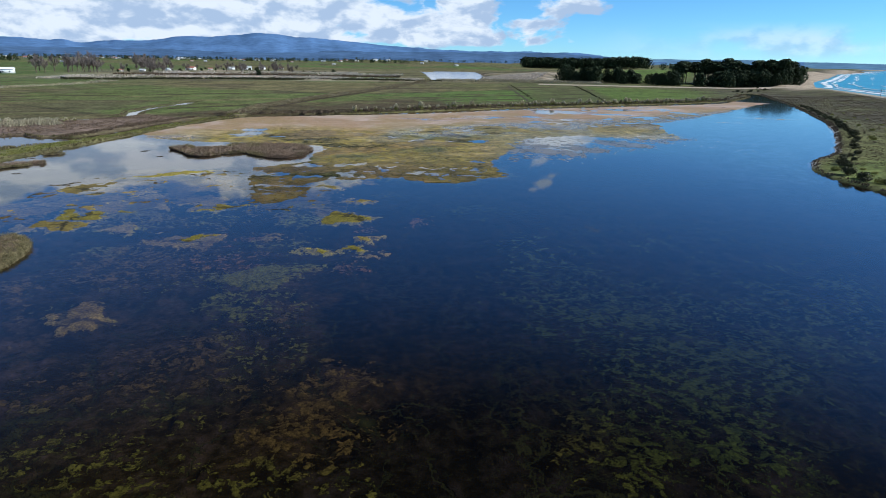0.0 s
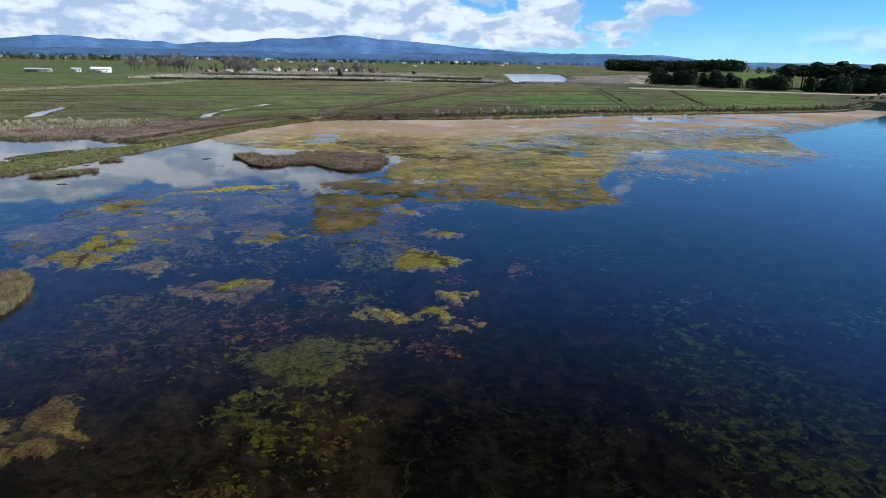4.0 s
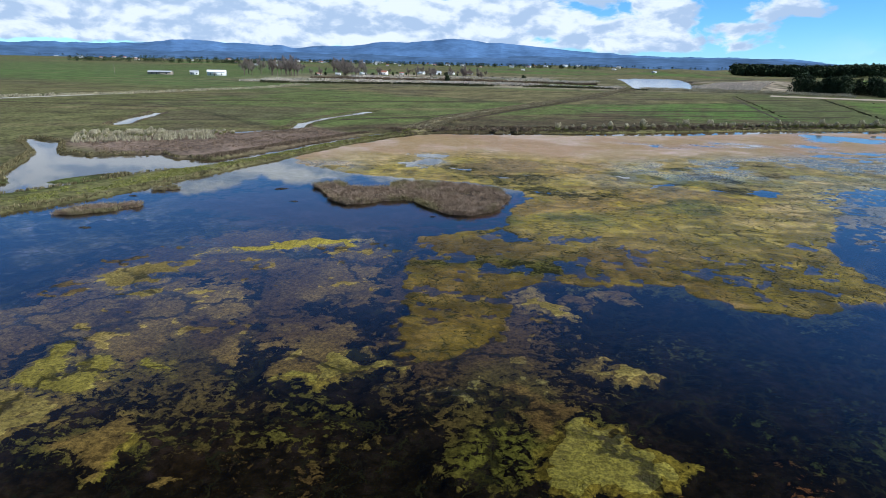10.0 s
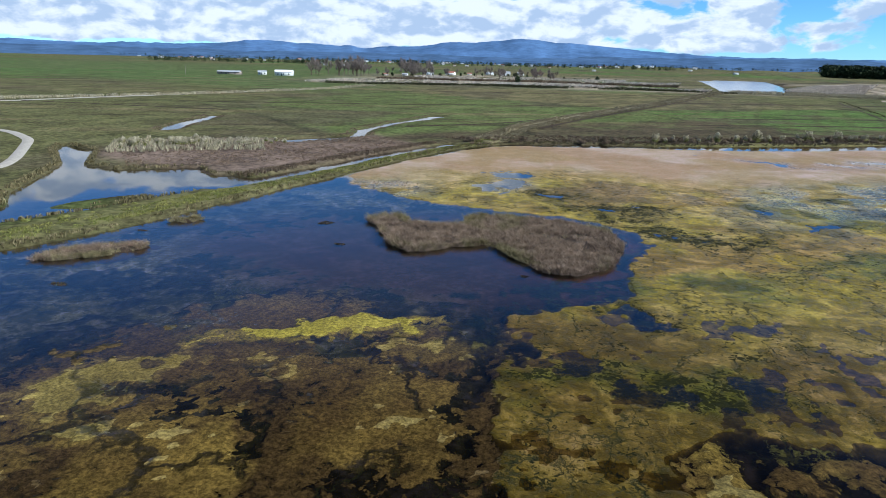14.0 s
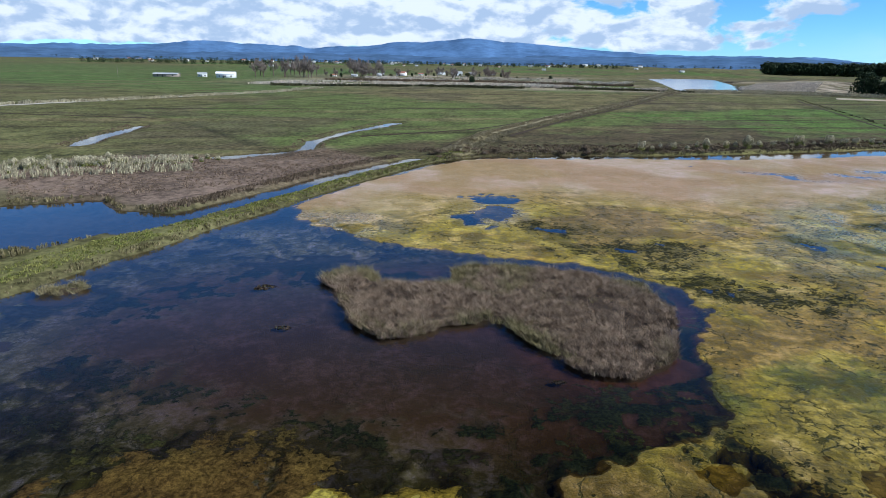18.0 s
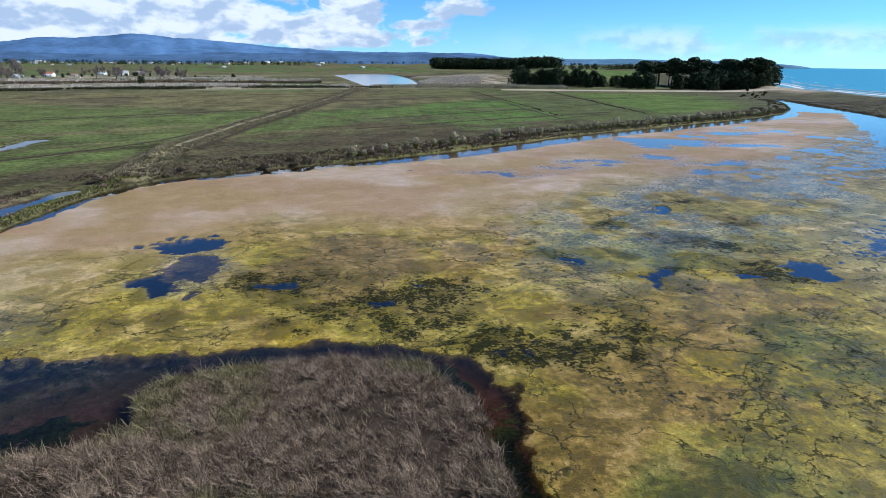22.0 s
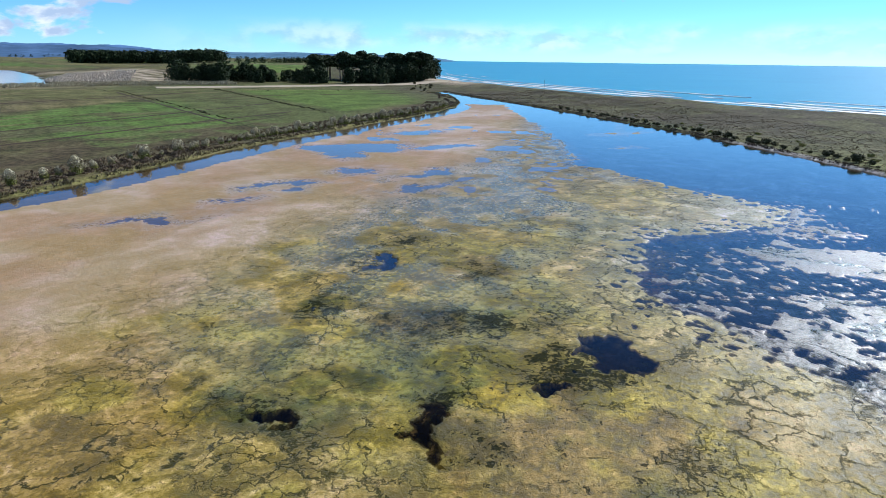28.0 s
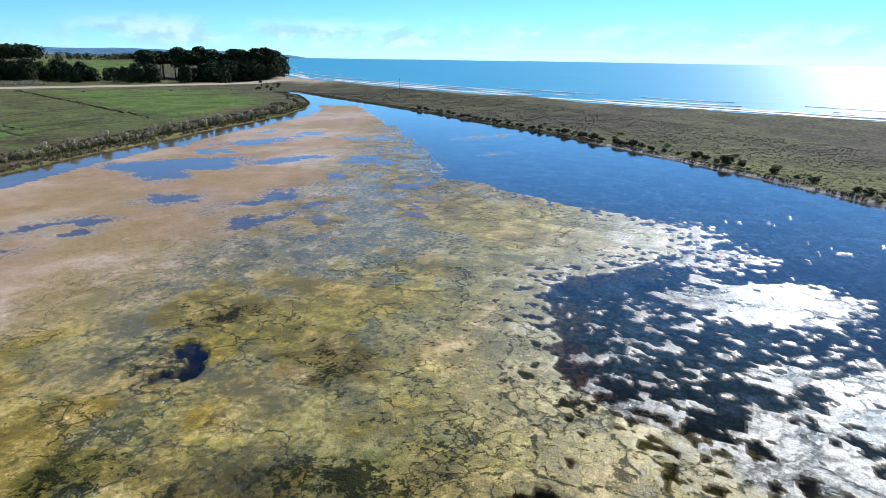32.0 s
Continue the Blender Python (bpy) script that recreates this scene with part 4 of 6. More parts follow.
    # drowned weed, thinner where it is deep
    deep = -0.60 + 0.25 * fbm(X, Y, 25, 3, 83)
    tuft = step(0.45 * n1 + 0.30 * n4 + 0.25 * n12, 0.46, 0.57)
    tx, ty = X + 7 * w9 + 2 * w4, Y + 7 * v9 + 2 * v4
    weed = thickest(tx, ty, THICKETS, 2.5) * (0.65 + 0.7 * mid)
    lower = thickest(tx, ty, DROWNED, 5.0) * (0.55 + 0.9 * mid)
    plate = step(patch, -1.1, 0.6)
    bank = step(main, -4.5, -0.6) * step(n4, 0.36, 0.52) * (0.5 + 0.3 * mid)
    weed = np.maximum(np.maximum(weed, lower), bank)
    scum = 0.62 * step(mid, 0.34, 0.50) * step(Y, 78, 92) * step(126 - Y - 0.2 * np.abs(X + 12), 0, 8) * step(16 - X, 0, 14) * step(X + 42, 0, 10)
    weed = np.maximum(np.maximum(weed, scum), plate * (0.62 + 0.44 * n4 + 0.16 * bright))
    emerged = step(patch, 0.0, 0.5) * (1 - cut) * step(bright + 0.6 * (n4 - 0.5), 0.50, 0.66)
    weed = weed * (1 - 0.85 * cut * (1 - plate * 0.2))
    weed = np.maximum(weed, scum * 1.25 * (1 - cut))
    skin = step(scum, 0.2, 0.5) * step(0.4 * n4 + 0.35 * n1 + 0.25 * nf, 0.55, 0.60) * (1 - cut)
    under = np.minimum(deep + 0.22 * tuft + 0.40 * weed, -0.03)
    under = under + (0.010 - under) * skin
    under = under + (-0.07 - under) * step(near, 0.02, 0.3)
    under = under + (0.018 - under) * np.maximum(emerged, floe)
    # iron-red mud around the rush island
    red = step(17 - np.hypot((X + 13) / 1.75, Y - 142), -4, 4) * (1 - cover)
    blot = step(0.6 * fbm(X, Y, 6, 4, 91) + 0.4 * n1, 0.515, 0.56) * step(np.hypot((X + 16) / 1.6, Y - 140), 8, 15)
    under = under + (-0.22 - 0.1 * n4 + 0.12 * blot - under) * red * (1 - emerged)
    Z = under + (h - under) * cover
    shore = outside(X, Y, LAGOON)
    moat = -1.0 - 7.0 * step(X, -8, 60) * step(Y, 225, 240) * step(262 - X, 0, 40) + 2.0 * (n4 - 0.5)
    Z = np.where(shore > moat, np.minimum(Z, -0.16), Z)
    # pigment of the mud; the eastern channel's blue holds sky reflection
    col = np.zeros(X.shape + (3,)) + np.array((0.018, 0.014, 0.010))
    col = blend(col, (0.062, 0.040, 0.020), step(n12, 0.46, 0.60) * 0.65 * (1 - step(X, 4, 14)) * step(100 - Y, 0, 30))
    muddy = np.maximum(step(Y, 98, 122) * step(-2 - X, 0, 12), 0.5 * step(Y, 84, 100) * step(-16 - X, 0, 14)) * step(175 - Y, 0, 8)
    col = blend(col, (0.056, 0.040, 0.026), step(5 - X, 0, 16) * step(84 - Y, 0, 16) * 0.8)
    col = blend(col, (0.230, 0.225, 0.205), muddy * (0.50 + 0.45 * step(n12, 0.42, 0.56)) * (1 - 0.8 * blot))
    # the sky's blue reflection on the channel, put into the bed colour
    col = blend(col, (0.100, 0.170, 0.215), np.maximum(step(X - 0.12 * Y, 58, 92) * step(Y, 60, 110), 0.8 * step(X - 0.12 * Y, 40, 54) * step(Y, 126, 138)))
    # pigment of the weed: olive, brown, rust, yellow
    hue = np.zeros(X.shape + (3,)) + np.array((0.094, 0.066, 0.024))
    hue = blend(hue, (0.112, 0.108, 0.024), step(fbm(X, Y, 11, 3, 85), 0.44, 0.58))
    hue = blend(hue, (0.048, 0.062, 0.015), step(X + 0.12 * Y, 14, 24) * step(100 - Y, 0, 10))
    hue = blend(hue, (0.030, 0.040, 0.014), step(X, 12, 20) * step(Y, 72, 90) * step(112 - Y, 0, 6) * 0.8)
    hue = blend(hue, (0.125, 0.126, 0.020), step(ovals(tx, ty, THICKETS[:3])[0], -1, 2) * step(n4, 0.40, 0.55))
    hue = blend(hue, (0.135, 0.150, 0.026), step(ovals(tx, ty, THICKETS[3:4])[0], -1, 3) * 0.8)
    hue = blend(hue, (0.165, 0.078, 0.032), step(ovals(px, py, RUSTY)[0], -0.8, 0.8) * 0.85)
    tone = np.array((0.150, 0.104, 0.036)) + (np.array((0.400, 0.310, 0.090)) - np.array((0.150, 0.104, 0.036))) * (np.clip(bright + 1.3 * (n4 - 0.5) + 0.8 * (mid - 0.5), 0, 1))[..., None]
    tone = blend(tone, (0.300, 0.262, 0.034), step(104 - Y, 0, 12) * step(bright, 0.5, 0.9) * 0.8)
    tone = blend(tone, (0.400, 0.330, 0.045), step(bright, 0.86, 0.98) * step(Y, 104, 112) * 0.85)
    hue = hue + (tone - hue) * step(patch, -0.8, 0.3)[..., None]
    hue = blend(hue, (0.024, 0.032, 0.016), step(Y, 118, 128) * step(6 - X, 0, 12) * (1 - plate) * 0.85)
    hue = blend(hue, (0.120, 0.082, 0.034), step(scum, 0.05, 0.3) * (1 - plate) * 0.6)
    hue = hue * (1 - (0.46 - 0.26 * step(Y, 106, 116)) * emerged)[..., None]
    hue = hue * (1 - 0.25 * step(66 - Y, 0, 14))[..., None]
    hue = blend(hue, (0.20, 0.165, 0.120), floe)
    # pigment of the living mat; sun glare is painted pale on its east
    live = blend(np.zeros(X.shape + (3,)) + np.array((0.330, 0.236, 0.024)), (0.240, 0.186, 0.022), step(n12, 0.44, 0.60) * 0.85)
    live = blend(live, (0.225, 0.135, 0.050), step(0.6 * big + 0.4 * n4, 0.50, 0.60) * 0.65)
    live = blend(live, (0.330, 0.225, 0.085), step(Y - brow, -34, -4) * 0.55)
    live = blend(live, (0.350, 0.255, 0.085), step(fbm(X, Y, 14, 4, 95), 0.44, 0.58) * 0.75)
    live = blend(live, (0.34, 0.27, 0.030), step(fbm(X, Y, 6, 4, 92), 0.56, 0.66) * 0.6)
    live = blend(live, (0.175, 0.158, 0.014), step(0.5 * fbm(X, Y, 13, 4, 88) + 0.2 * n4 + 0.3 * n1, 0.555, 0.60) * 0.3)
    live = blend(live, (0.200, 0.128, 0.052), brown * 0.8)
    live = live * (1 + 0.16 * step(Y, 134, 150) * (1 - 0.5 * worn))[..., None]
    live = blend(live, (0.150, 0.098, 0.018), step(136 - Y, 0, 24) * (0.80 - 0.40 * step(X, 8, 24)))
    live = blend(live, (0.120, 0.122, 0.018), moss * (0.55 + 0.4 * step(n1, 0.42, 0.56)))
    live = blend(live, (0.250, 0.225, 0.026), step(X, 24, 40) * step(Y, 156, 166) * step(brow - Y, 2, 16) * step(n4, 0.40, 0.54) * 0.5)
    live = blend(live, (0.110, 0.096, 0.018), worn * 0.55)
    live = blend(live, (0.340, 0.300, 0.022), step(patch, -0.2, 0.6) * step(bright, 0.6, 0.95) * 0.85)
    # paled towards the east: glare of the sun on wet weed, as colour
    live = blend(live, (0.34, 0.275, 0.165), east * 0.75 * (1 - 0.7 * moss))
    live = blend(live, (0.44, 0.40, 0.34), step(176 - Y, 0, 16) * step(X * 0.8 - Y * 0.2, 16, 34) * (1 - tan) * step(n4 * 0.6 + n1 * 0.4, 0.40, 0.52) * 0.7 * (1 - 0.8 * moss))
    live = blend(live, (0.30, 0.215, 0.10), step(Y, 172, 190) * step(X, 44, 80) * 0.65)
    flat = blend(np.zeros(X.shape + (3,)) + np.array((0.35, 0.225, 0.125)), (0.44, 0.325, 0.245), step(fbm(X, Y, 22, 3, 87), 0.43, 0.60))
    flat = blend(flat, (0.30, 0.19, 0.09), step(fbm(X * 0.55, Y, 9, 4, 93), 0.54, 0.66) * 0.6)
    flat = blend(flat, (0.29, 0.20, 0.06), step(n12, 0.5, 0.62) * 0.5)
    flat = flat * np.array((1.0, 1.01, 1.10))
    flat = blend(flat, (0.62, 0.58, 0.53), step(np.hypot((X + 11.2) / 1.8, Y - 230.3 - 0.6 * (X + 11.2)), 4.0, 1.0) * step(0.5 * n4 + 0.5 * n1, 0.46, 0.54))
    live = live + (flat - live) * tan[..., None]
    live = blend(live, (0.060, 0.078, 0.010), np.clip(gaps + 0.5 * step(hole, -0.9, -0.1) * step(rag, 0.56, 0.46), 0, 1) * 0.8)
    live = live * (1 + 0.25 * step(Y, 118, 136)[..., None]) * np.array((1.0, 0.985, 0.92))
    wet = step(Z, -0.08, 0.0)
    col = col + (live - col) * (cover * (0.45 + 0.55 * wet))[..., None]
    col = blend(col, (0.086, 0.048, 0.036), red * (1 - 0.75 * blot) * 0.9)
    brink = step(3.0 - np.abs(outside(X, Y, ISLAND)), 0, 2.5) * step(X, -14, -2) * (1 - cover)
    col = blend(col, (0.15, 0.058, 0.036), brink * 0.5)
    ragged = np.clip(1 - 0.88 * tan - 0.6 * red, 0, 1)
    shred = step(fbm(X, Y, 7, 4, 94), 0.46, 0.60)
    dark = np.clip(0.92 * worn * cover + 0.14 * moss * cover + cover * (0.04 + 0.30 * shred) * (1 - tan) + 0.25 * (1 - cover) * (1 - red) + 0.22 * cover * step(135 - Y, 0, 20), 0, 1)
    dark = np.where(brown > 0.5, dark * 0.8, dark)
    weed = np.where(cover > 0.6, 0.0, weed) * (1 - 0.6 * red) * (1 - step(hole, -0.2, 0.6) * 0.8)
    weed = np.maximum(weed, 0.85 * blot * red)
    rim = step(main, -5, -1.2) * step(Y, 112, 120) * step(148 - Y, 0, 6) * step(X, -34, -24) * (1 - cover) * step(0.6 * n4 + 0.4 * n1, 0.42, 0.50)
    weed = np.maximum(weed, 0.9 * rim)
    hue = blend(hue, (0.016, 0.022, 0.011), np.clip(np.maximum(blot * red, rim), 0, 1) * (1 - emerged))
    weed = np.maximum(weed, floe)
    weed = np.where(shore > -2, 0, np.clip(weed, 0, 1)) * (1 - tan)
    land = shore > 1.5
    keep = ~(land[:-1, :-1] & land[1:, 1:])
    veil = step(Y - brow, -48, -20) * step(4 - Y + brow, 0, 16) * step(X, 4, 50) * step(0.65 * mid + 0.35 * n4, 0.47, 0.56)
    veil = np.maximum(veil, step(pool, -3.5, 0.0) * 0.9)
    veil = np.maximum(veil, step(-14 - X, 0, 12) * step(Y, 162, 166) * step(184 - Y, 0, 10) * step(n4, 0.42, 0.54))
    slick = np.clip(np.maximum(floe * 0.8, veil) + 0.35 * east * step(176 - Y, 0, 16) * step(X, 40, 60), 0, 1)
    # specular of surfacing weed, raised in the east and under the veil to strengthen glare
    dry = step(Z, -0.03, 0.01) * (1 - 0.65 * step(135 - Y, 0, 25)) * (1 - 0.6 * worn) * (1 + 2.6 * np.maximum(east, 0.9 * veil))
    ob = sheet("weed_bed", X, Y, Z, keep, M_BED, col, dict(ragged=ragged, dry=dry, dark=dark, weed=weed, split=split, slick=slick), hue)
    return tagged(ob, "olive and ochre algae mat with dark cracks over shallow mud", "algae mat", kind="stuff")


def build_water():
    X, Y = np.meshgrid(np.linspace(-170, 345, 12), np.linspace(-110, 400, 12))
    ob = sheet("lagoon_water", X, Y, np.zeros_like(X), None, M_WATER)
    ob.visible_shadow = False
    tagged(ob, "still dark blue lagoon water mirroring the sky", "water", kind="structure")
    X, Y = np.meshgrid(np.linspace(130, 350, 8), np.linspace(580, 1080, 8))
    ob = sheet("pond_water", X, Y, np.zeros_like(X) + 0.0, None, M_WATER)
    tagged(ob, "pale pond water among reeds beyond the fields", "water", kind="structure")


M_SEA, n = material("sea_water")
p = world_pos(n)
sw = n.add("ShaderNodeVectorMath", {0: p, 1: (0.05, 0.022, 0.05)}, operation="MULTIPLY").outputs[0]
hgt = n.math("ADD", n.noise(sw, 1.0, 4.0, 0.6), n.math("MULTIPLY", n.noise(p, 0.35, 3.0, 0.6), 0.25))
surface(n, n.mix(n.noise(p, 0.01, 3.0), (0.015, 0.22, 0.33), (0.05, 0.33, 0.42)), 0.32, hgt, 1.2, 0.5, **{"IOR": 1.33})


def build_sea():
    xs, ys = axis(120, 250, 600, 4900, 12, 1.10), axis(-1500, 0, 500, 4400, 12, 1.10)
    X, Y = np.meshgrid(xs, ys)
    d = outside(X, Y, SEA)
    Z = -0.05 + 0.5 * np.maximum(0, np.sin(-d * 0.16 + 4 * fbm(X, Y, 90, 2, 50)) - 0.55) * step(-d, 4, 30) * step(160 + d, 0, 80)
    keep = (d > 30) | (np.hypot(X, Y - 100) > 4780)
    ob = sheet("sea", X, Y, Z, ~(keep[:-1, :-1] | keep[1:, 1:]), M_SEA)
    tagged(ob, "blue ocean with low swell reaching the horizon", "sea", kind="structure")
    # lines of surf
    rng = np.random.default_rng(4)
    co, fa = [], []
    for row, off in enumerate((6, 16, 34, 58)):
        for (ax, ay), (bx, by) in zip(COAST[2:13], COAST[3:14]):
            ln = math.hypot(bx - ax, by - ay)
            nx, ny = (by - ay) / ln, -(bx - ax) / ln
            for k in range(int(ln / 9)):
                if rng.random() > (0.98, 0.6, 0.26, 0.10)[row]:
                    continue
                t = (k + rng.random()) * 9 / ln
                o = off + rng.uniform(-3, 3)
                cx, cy = ax + (bx - ax) * t + nx * o, ay + (by - ay) * t + ny * o
                hl, hw = rng.uniform(8, 30), rng.uniform(0.3, 0.9) * (3.4 if row == 0 else 1.3)
                tx, ty = (bx - ax) / ln, (by - ay) / ln
                b = len(co)
                for q in range(7):
                    s = (q / 6 - 0.5) * 2
                    w = hw * (1 - s * s) + 0.05
                    j = rng.uniform(-0.6, 0.6)
                    for side, zz in ((-1, 0.12), (0, 0.5 if row else 0.22), (1, 0.12)):
                        co.append((cx + tx * s * hl + nx * (side * w + j), cy + ty * s * hl + ny * (side * w + j), zz))
                for q in range(6):
                    for u in (0, 1):
                        i = b + q * 3 + u
                        fa.append((i, i + 1, i + 4, i + 3))
    ob = np_mesh("surf", np.array(co), np.array(fa), M_FOAM, smooth=True)
    tagged(ob, "broken white lines of surf along the beach", "surf", kind="stuff")


# ---------------------------------------------------------------- hills
def ridge(name, label, radius, profile, rough, tone, seed, az0, az1, base=-5.0):
    """A range of hills along part of the horizon: bearings and heights in degrees, with spurs in front."""
    az = np.linspace(az0, az1, 420)
    t = np.linspace(0, 1, 14)
    A, T = np.meshgrid(az, t)
    el = np.interp(A, [p[0] for p in profile], [p[1] for p in profile])
    el = el + rough * (fbm(A * 10, A * 0 + seed, 24, 6, seed, 0.62) - 0.5)
    H = np.tan(np.radians(np.maximum(el, -0.35))) * radius + 20
    R = radius - (1 - T) * radius * 0.22 + 120 * (fbm(A * 79, T * 900, 300, 3, seed + 3) - 0.5)
    Z = base + (H - base) * (T ** 1.15) * (1 + (1 - T) * 0.55 * (fbm(A * 60, T * 700, 140, 4, seed + 5) - 0.5))
    X, Y = R * np.sin(np.radians(A)), 70 + R * np.cos(np.radians(A))
    v = fbm(A * 79, T * 260, 90, 5, seed + 9)
    # tone carries the blue haze of distance in the surface colour
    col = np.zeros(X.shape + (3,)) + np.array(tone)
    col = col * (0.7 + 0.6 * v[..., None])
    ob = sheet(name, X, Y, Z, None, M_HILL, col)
    return tagged(ob, label, "hills", kind="structure")


def build_hills():
    ridge("backdrop_hills", "long haze-blue range of far hills under the clouds", 4550,
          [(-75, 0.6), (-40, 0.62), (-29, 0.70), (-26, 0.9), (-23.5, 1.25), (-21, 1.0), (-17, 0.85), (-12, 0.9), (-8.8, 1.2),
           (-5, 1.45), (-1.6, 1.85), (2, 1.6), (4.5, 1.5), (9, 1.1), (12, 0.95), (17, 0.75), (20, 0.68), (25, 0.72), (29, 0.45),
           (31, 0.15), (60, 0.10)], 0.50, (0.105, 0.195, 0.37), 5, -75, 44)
    ridge("backdrop_low_hills", "lower wooded haze-blue hills with scattered houses", 4100,
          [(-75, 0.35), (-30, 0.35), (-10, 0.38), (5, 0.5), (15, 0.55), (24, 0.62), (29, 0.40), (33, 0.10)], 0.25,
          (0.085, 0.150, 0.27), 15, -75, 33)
    ridge("backdrop_coast_hills", "haze-pale far hills along the coast", 4600,
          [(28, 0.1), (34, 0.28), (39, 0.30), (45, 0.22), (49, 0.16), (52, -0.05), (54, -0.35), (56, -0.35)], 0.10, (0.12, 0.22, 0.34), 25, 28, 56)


build_hills()
build_sea()
build_water()
build_ground()
build_bed()


# ---------------------------------------------------------------- things
RNG = np.random.default_rng(12)


def ground_z(x, y):
    return land_height(np.atleast_1d(np.asarray(x, float)), np.atleast_1d(np.asarray(y, float)))[0]


def thing(name, label, category, x, y, z, group="", kind="", turn=0.0, size=1.0):
    ob = new(name)
    ob.matrix_basis = Matrix.LocRotScale((x, y, z), Euler((0, 0, turn)), (size, size, size))
    return tagged(ob, label, category, group, kind)


def part(name, co, faces, mat, parent, label="", smooth=False):
    ob = np_mesh(name, np.asarray(co, float), np.asarray(faces), mat, smooth=smooth)
    ob.parent = parent
    if label:
        ob["label"] = label
    return ob


def again(ob, x, y, z, turn, size):
    s = size if isinstance(size, tuple) else (size, size, size)
    return copy_thing(ob, Matrix.LocRotScale((x, y, z), Euler((0, 0, turn)), s))


def blades(px, py, pz, height, width, lean, rng, wind=(0.25, -0.1)):
    """Thin curved leaves, two triangles and a tip each, from the given feet."""
    k = len(px)
    a = rng.uniform(0, 2 * np.pi, k)
    h = height * rng.uniform(0.65, 1.25, k)
    w = width * rng.uniform(0.6, 1.4, k)
    lx = (np.cos(a) * rng.uniform(0.2, 1, k) * lean + wind[0]) * h
    ly = (np.sin(a) * rng.uniform(0.2, 1, k) * lean + wind[1]) * h
    b = rng.uniform(0, np.pi, k)
    dx, dy = np.cos(b) * w / 2, np.sin(b) * w / 2
    f = np.c_[px, py, pz]
    mid = f + np.c_[lx * 0.35, ly * 0.35, h * 0.6]
    tip = f + np.c_[lx, ly, h * 0.95]
    o = np.c_[dx, dy, np.zeros(k)]
    co = np.stack([f - o, f + o, mid + o, mid - o, tip + o * 0.2, tip - o * 0.2], 1).reshape(-1, 3)
    i = np.arange(k)[:, None] * 6
    return co, np.concatenate([i + np.array([[0, 1, 2, 3]]), i + np.array([[3, 2, 4, 5]])])


def leaves(cx, cy, cz, rx, ry, rz, count, size, rng, lump=0.35):
    """Small leaf clumps spread through an uneven rounded mass."""
    u = rng.normal(size=(count, 3))
    u /= np.linalg.norm(u, axis=1)[:, None]
    seeds = rng.normal(size=(7, 3))
    seeds /= np.linalg.norm(seeds, axis=1)[:, None]
    bump = np.max(u @ seeds.T, axis=1)
    r = (1 - lump + lump * bump * 1.2) * rng.uniform(0.55, 1.0, count) ** 0.4
    c = np.c_[cx + u[:, 0] * r * rx, cy + u[:, 1] * r * ry, cz + u[:, 2] * r * rz]
    t = rng.normal(size=(count, 3))
    t -= (t * u).sum(1)[:, None] * u * 0.6
    t /= np.linalg.norm(t, axis=1)[:, None]
    b = np.cross(u + 0.5 * rng.normal(size=(count, 3)), t)
    b /= np.linalg.norm(b, axis=1)[:, None] + 1e-9
    s = size * rng.uniform(0.6, 1.4, (count, 1))
    co = np.stack([c - t * s, c + b * s * 0.7, c + t * s, c - b * s * 0.7], 1).reshape(-1, 3)
    return co, np.arange(count * 4).reshape(-1, 4)


def merged(pieces):
    co, fa, n0 = [], [], 0
    for c, f in pieces:
        co.append(np.asarray(c, float))
        fa.append(np.asarray(f) + n0)
        n0 += len(c)
    return np.concatenate(co), np.concatenate(fa)


def tube(points, radii, sides=7):
    """A tapered limb through the points."""
    co, fa = [], []
    for i, (p, r) in enumerate(zip(points, radii)):
        for k in range(sides):
            a = 2 * math.pi * k / sides
            co.append((p[0] + math.cos(a) * r, p[1] + math.sin(a) * r, p[2]))
    for i in range(len(points) - 1):
        for k in range(sides):
            j = (k + 1) % sides
            fa.append((i * sides + k, i * sides + j, (i + 1) * sides + j, (i + 1) * sides + k))
    top = (len(points) - 1) * sides
    fa.append((top, top + 2, top + 4, top + 5))
    return np.array(co), np.array(fa)


def block(x0, x1, y0, y1, z0, z1, chamfer=0.03):
    """A box with its upper edges broken."""
    c = chamfer
    co = [(x, y, z0) for x, y in ((x0, y0), (x1, y0), (x1, y1), (x0, y1))]
    co += [(x, y, z1 - c) for x, y in ((x0, y0), (x1, y0), (x1, y1), (x0, y1))]
    co += [(x, y, z1) for x, y in ((x0 + c, y0 + c), (x1 - c, y0 + c), (x1 - c, y1 - c), (x0 + c, y1 - c))]
    fa = [(3, 2, 1, 0), (8, 9, 10, 11)]
    for b in (0, 4):
        for k in range(4):
            j = (k + 1) % 4
            fa.append((b + k, b + j, b + 4 + j, b + 4 + k))
    return np.array(co), np.array(fa)


def scatter(poly, spacing, rng):
    xs, ys = [p[0] for p in poly], [p[1] for p in poly]
    k = int((max(xs) - min(xs)) * (max(ys) - min(ys)) / spacing ** 2)
    x, y = rng.uniform(min(xs), max(xs), k), rng.uniform(min(ys), max(ys), k)
    d = outside(x + 0.8 * (fbm(x, y, 3, 3, 55) - 0.5), y + 0.8 * (fbm(x, y, 3, 3, 56) - 0.5), poly)
    ok = d < 0
    return x[ok], y[ok], -d[ok]


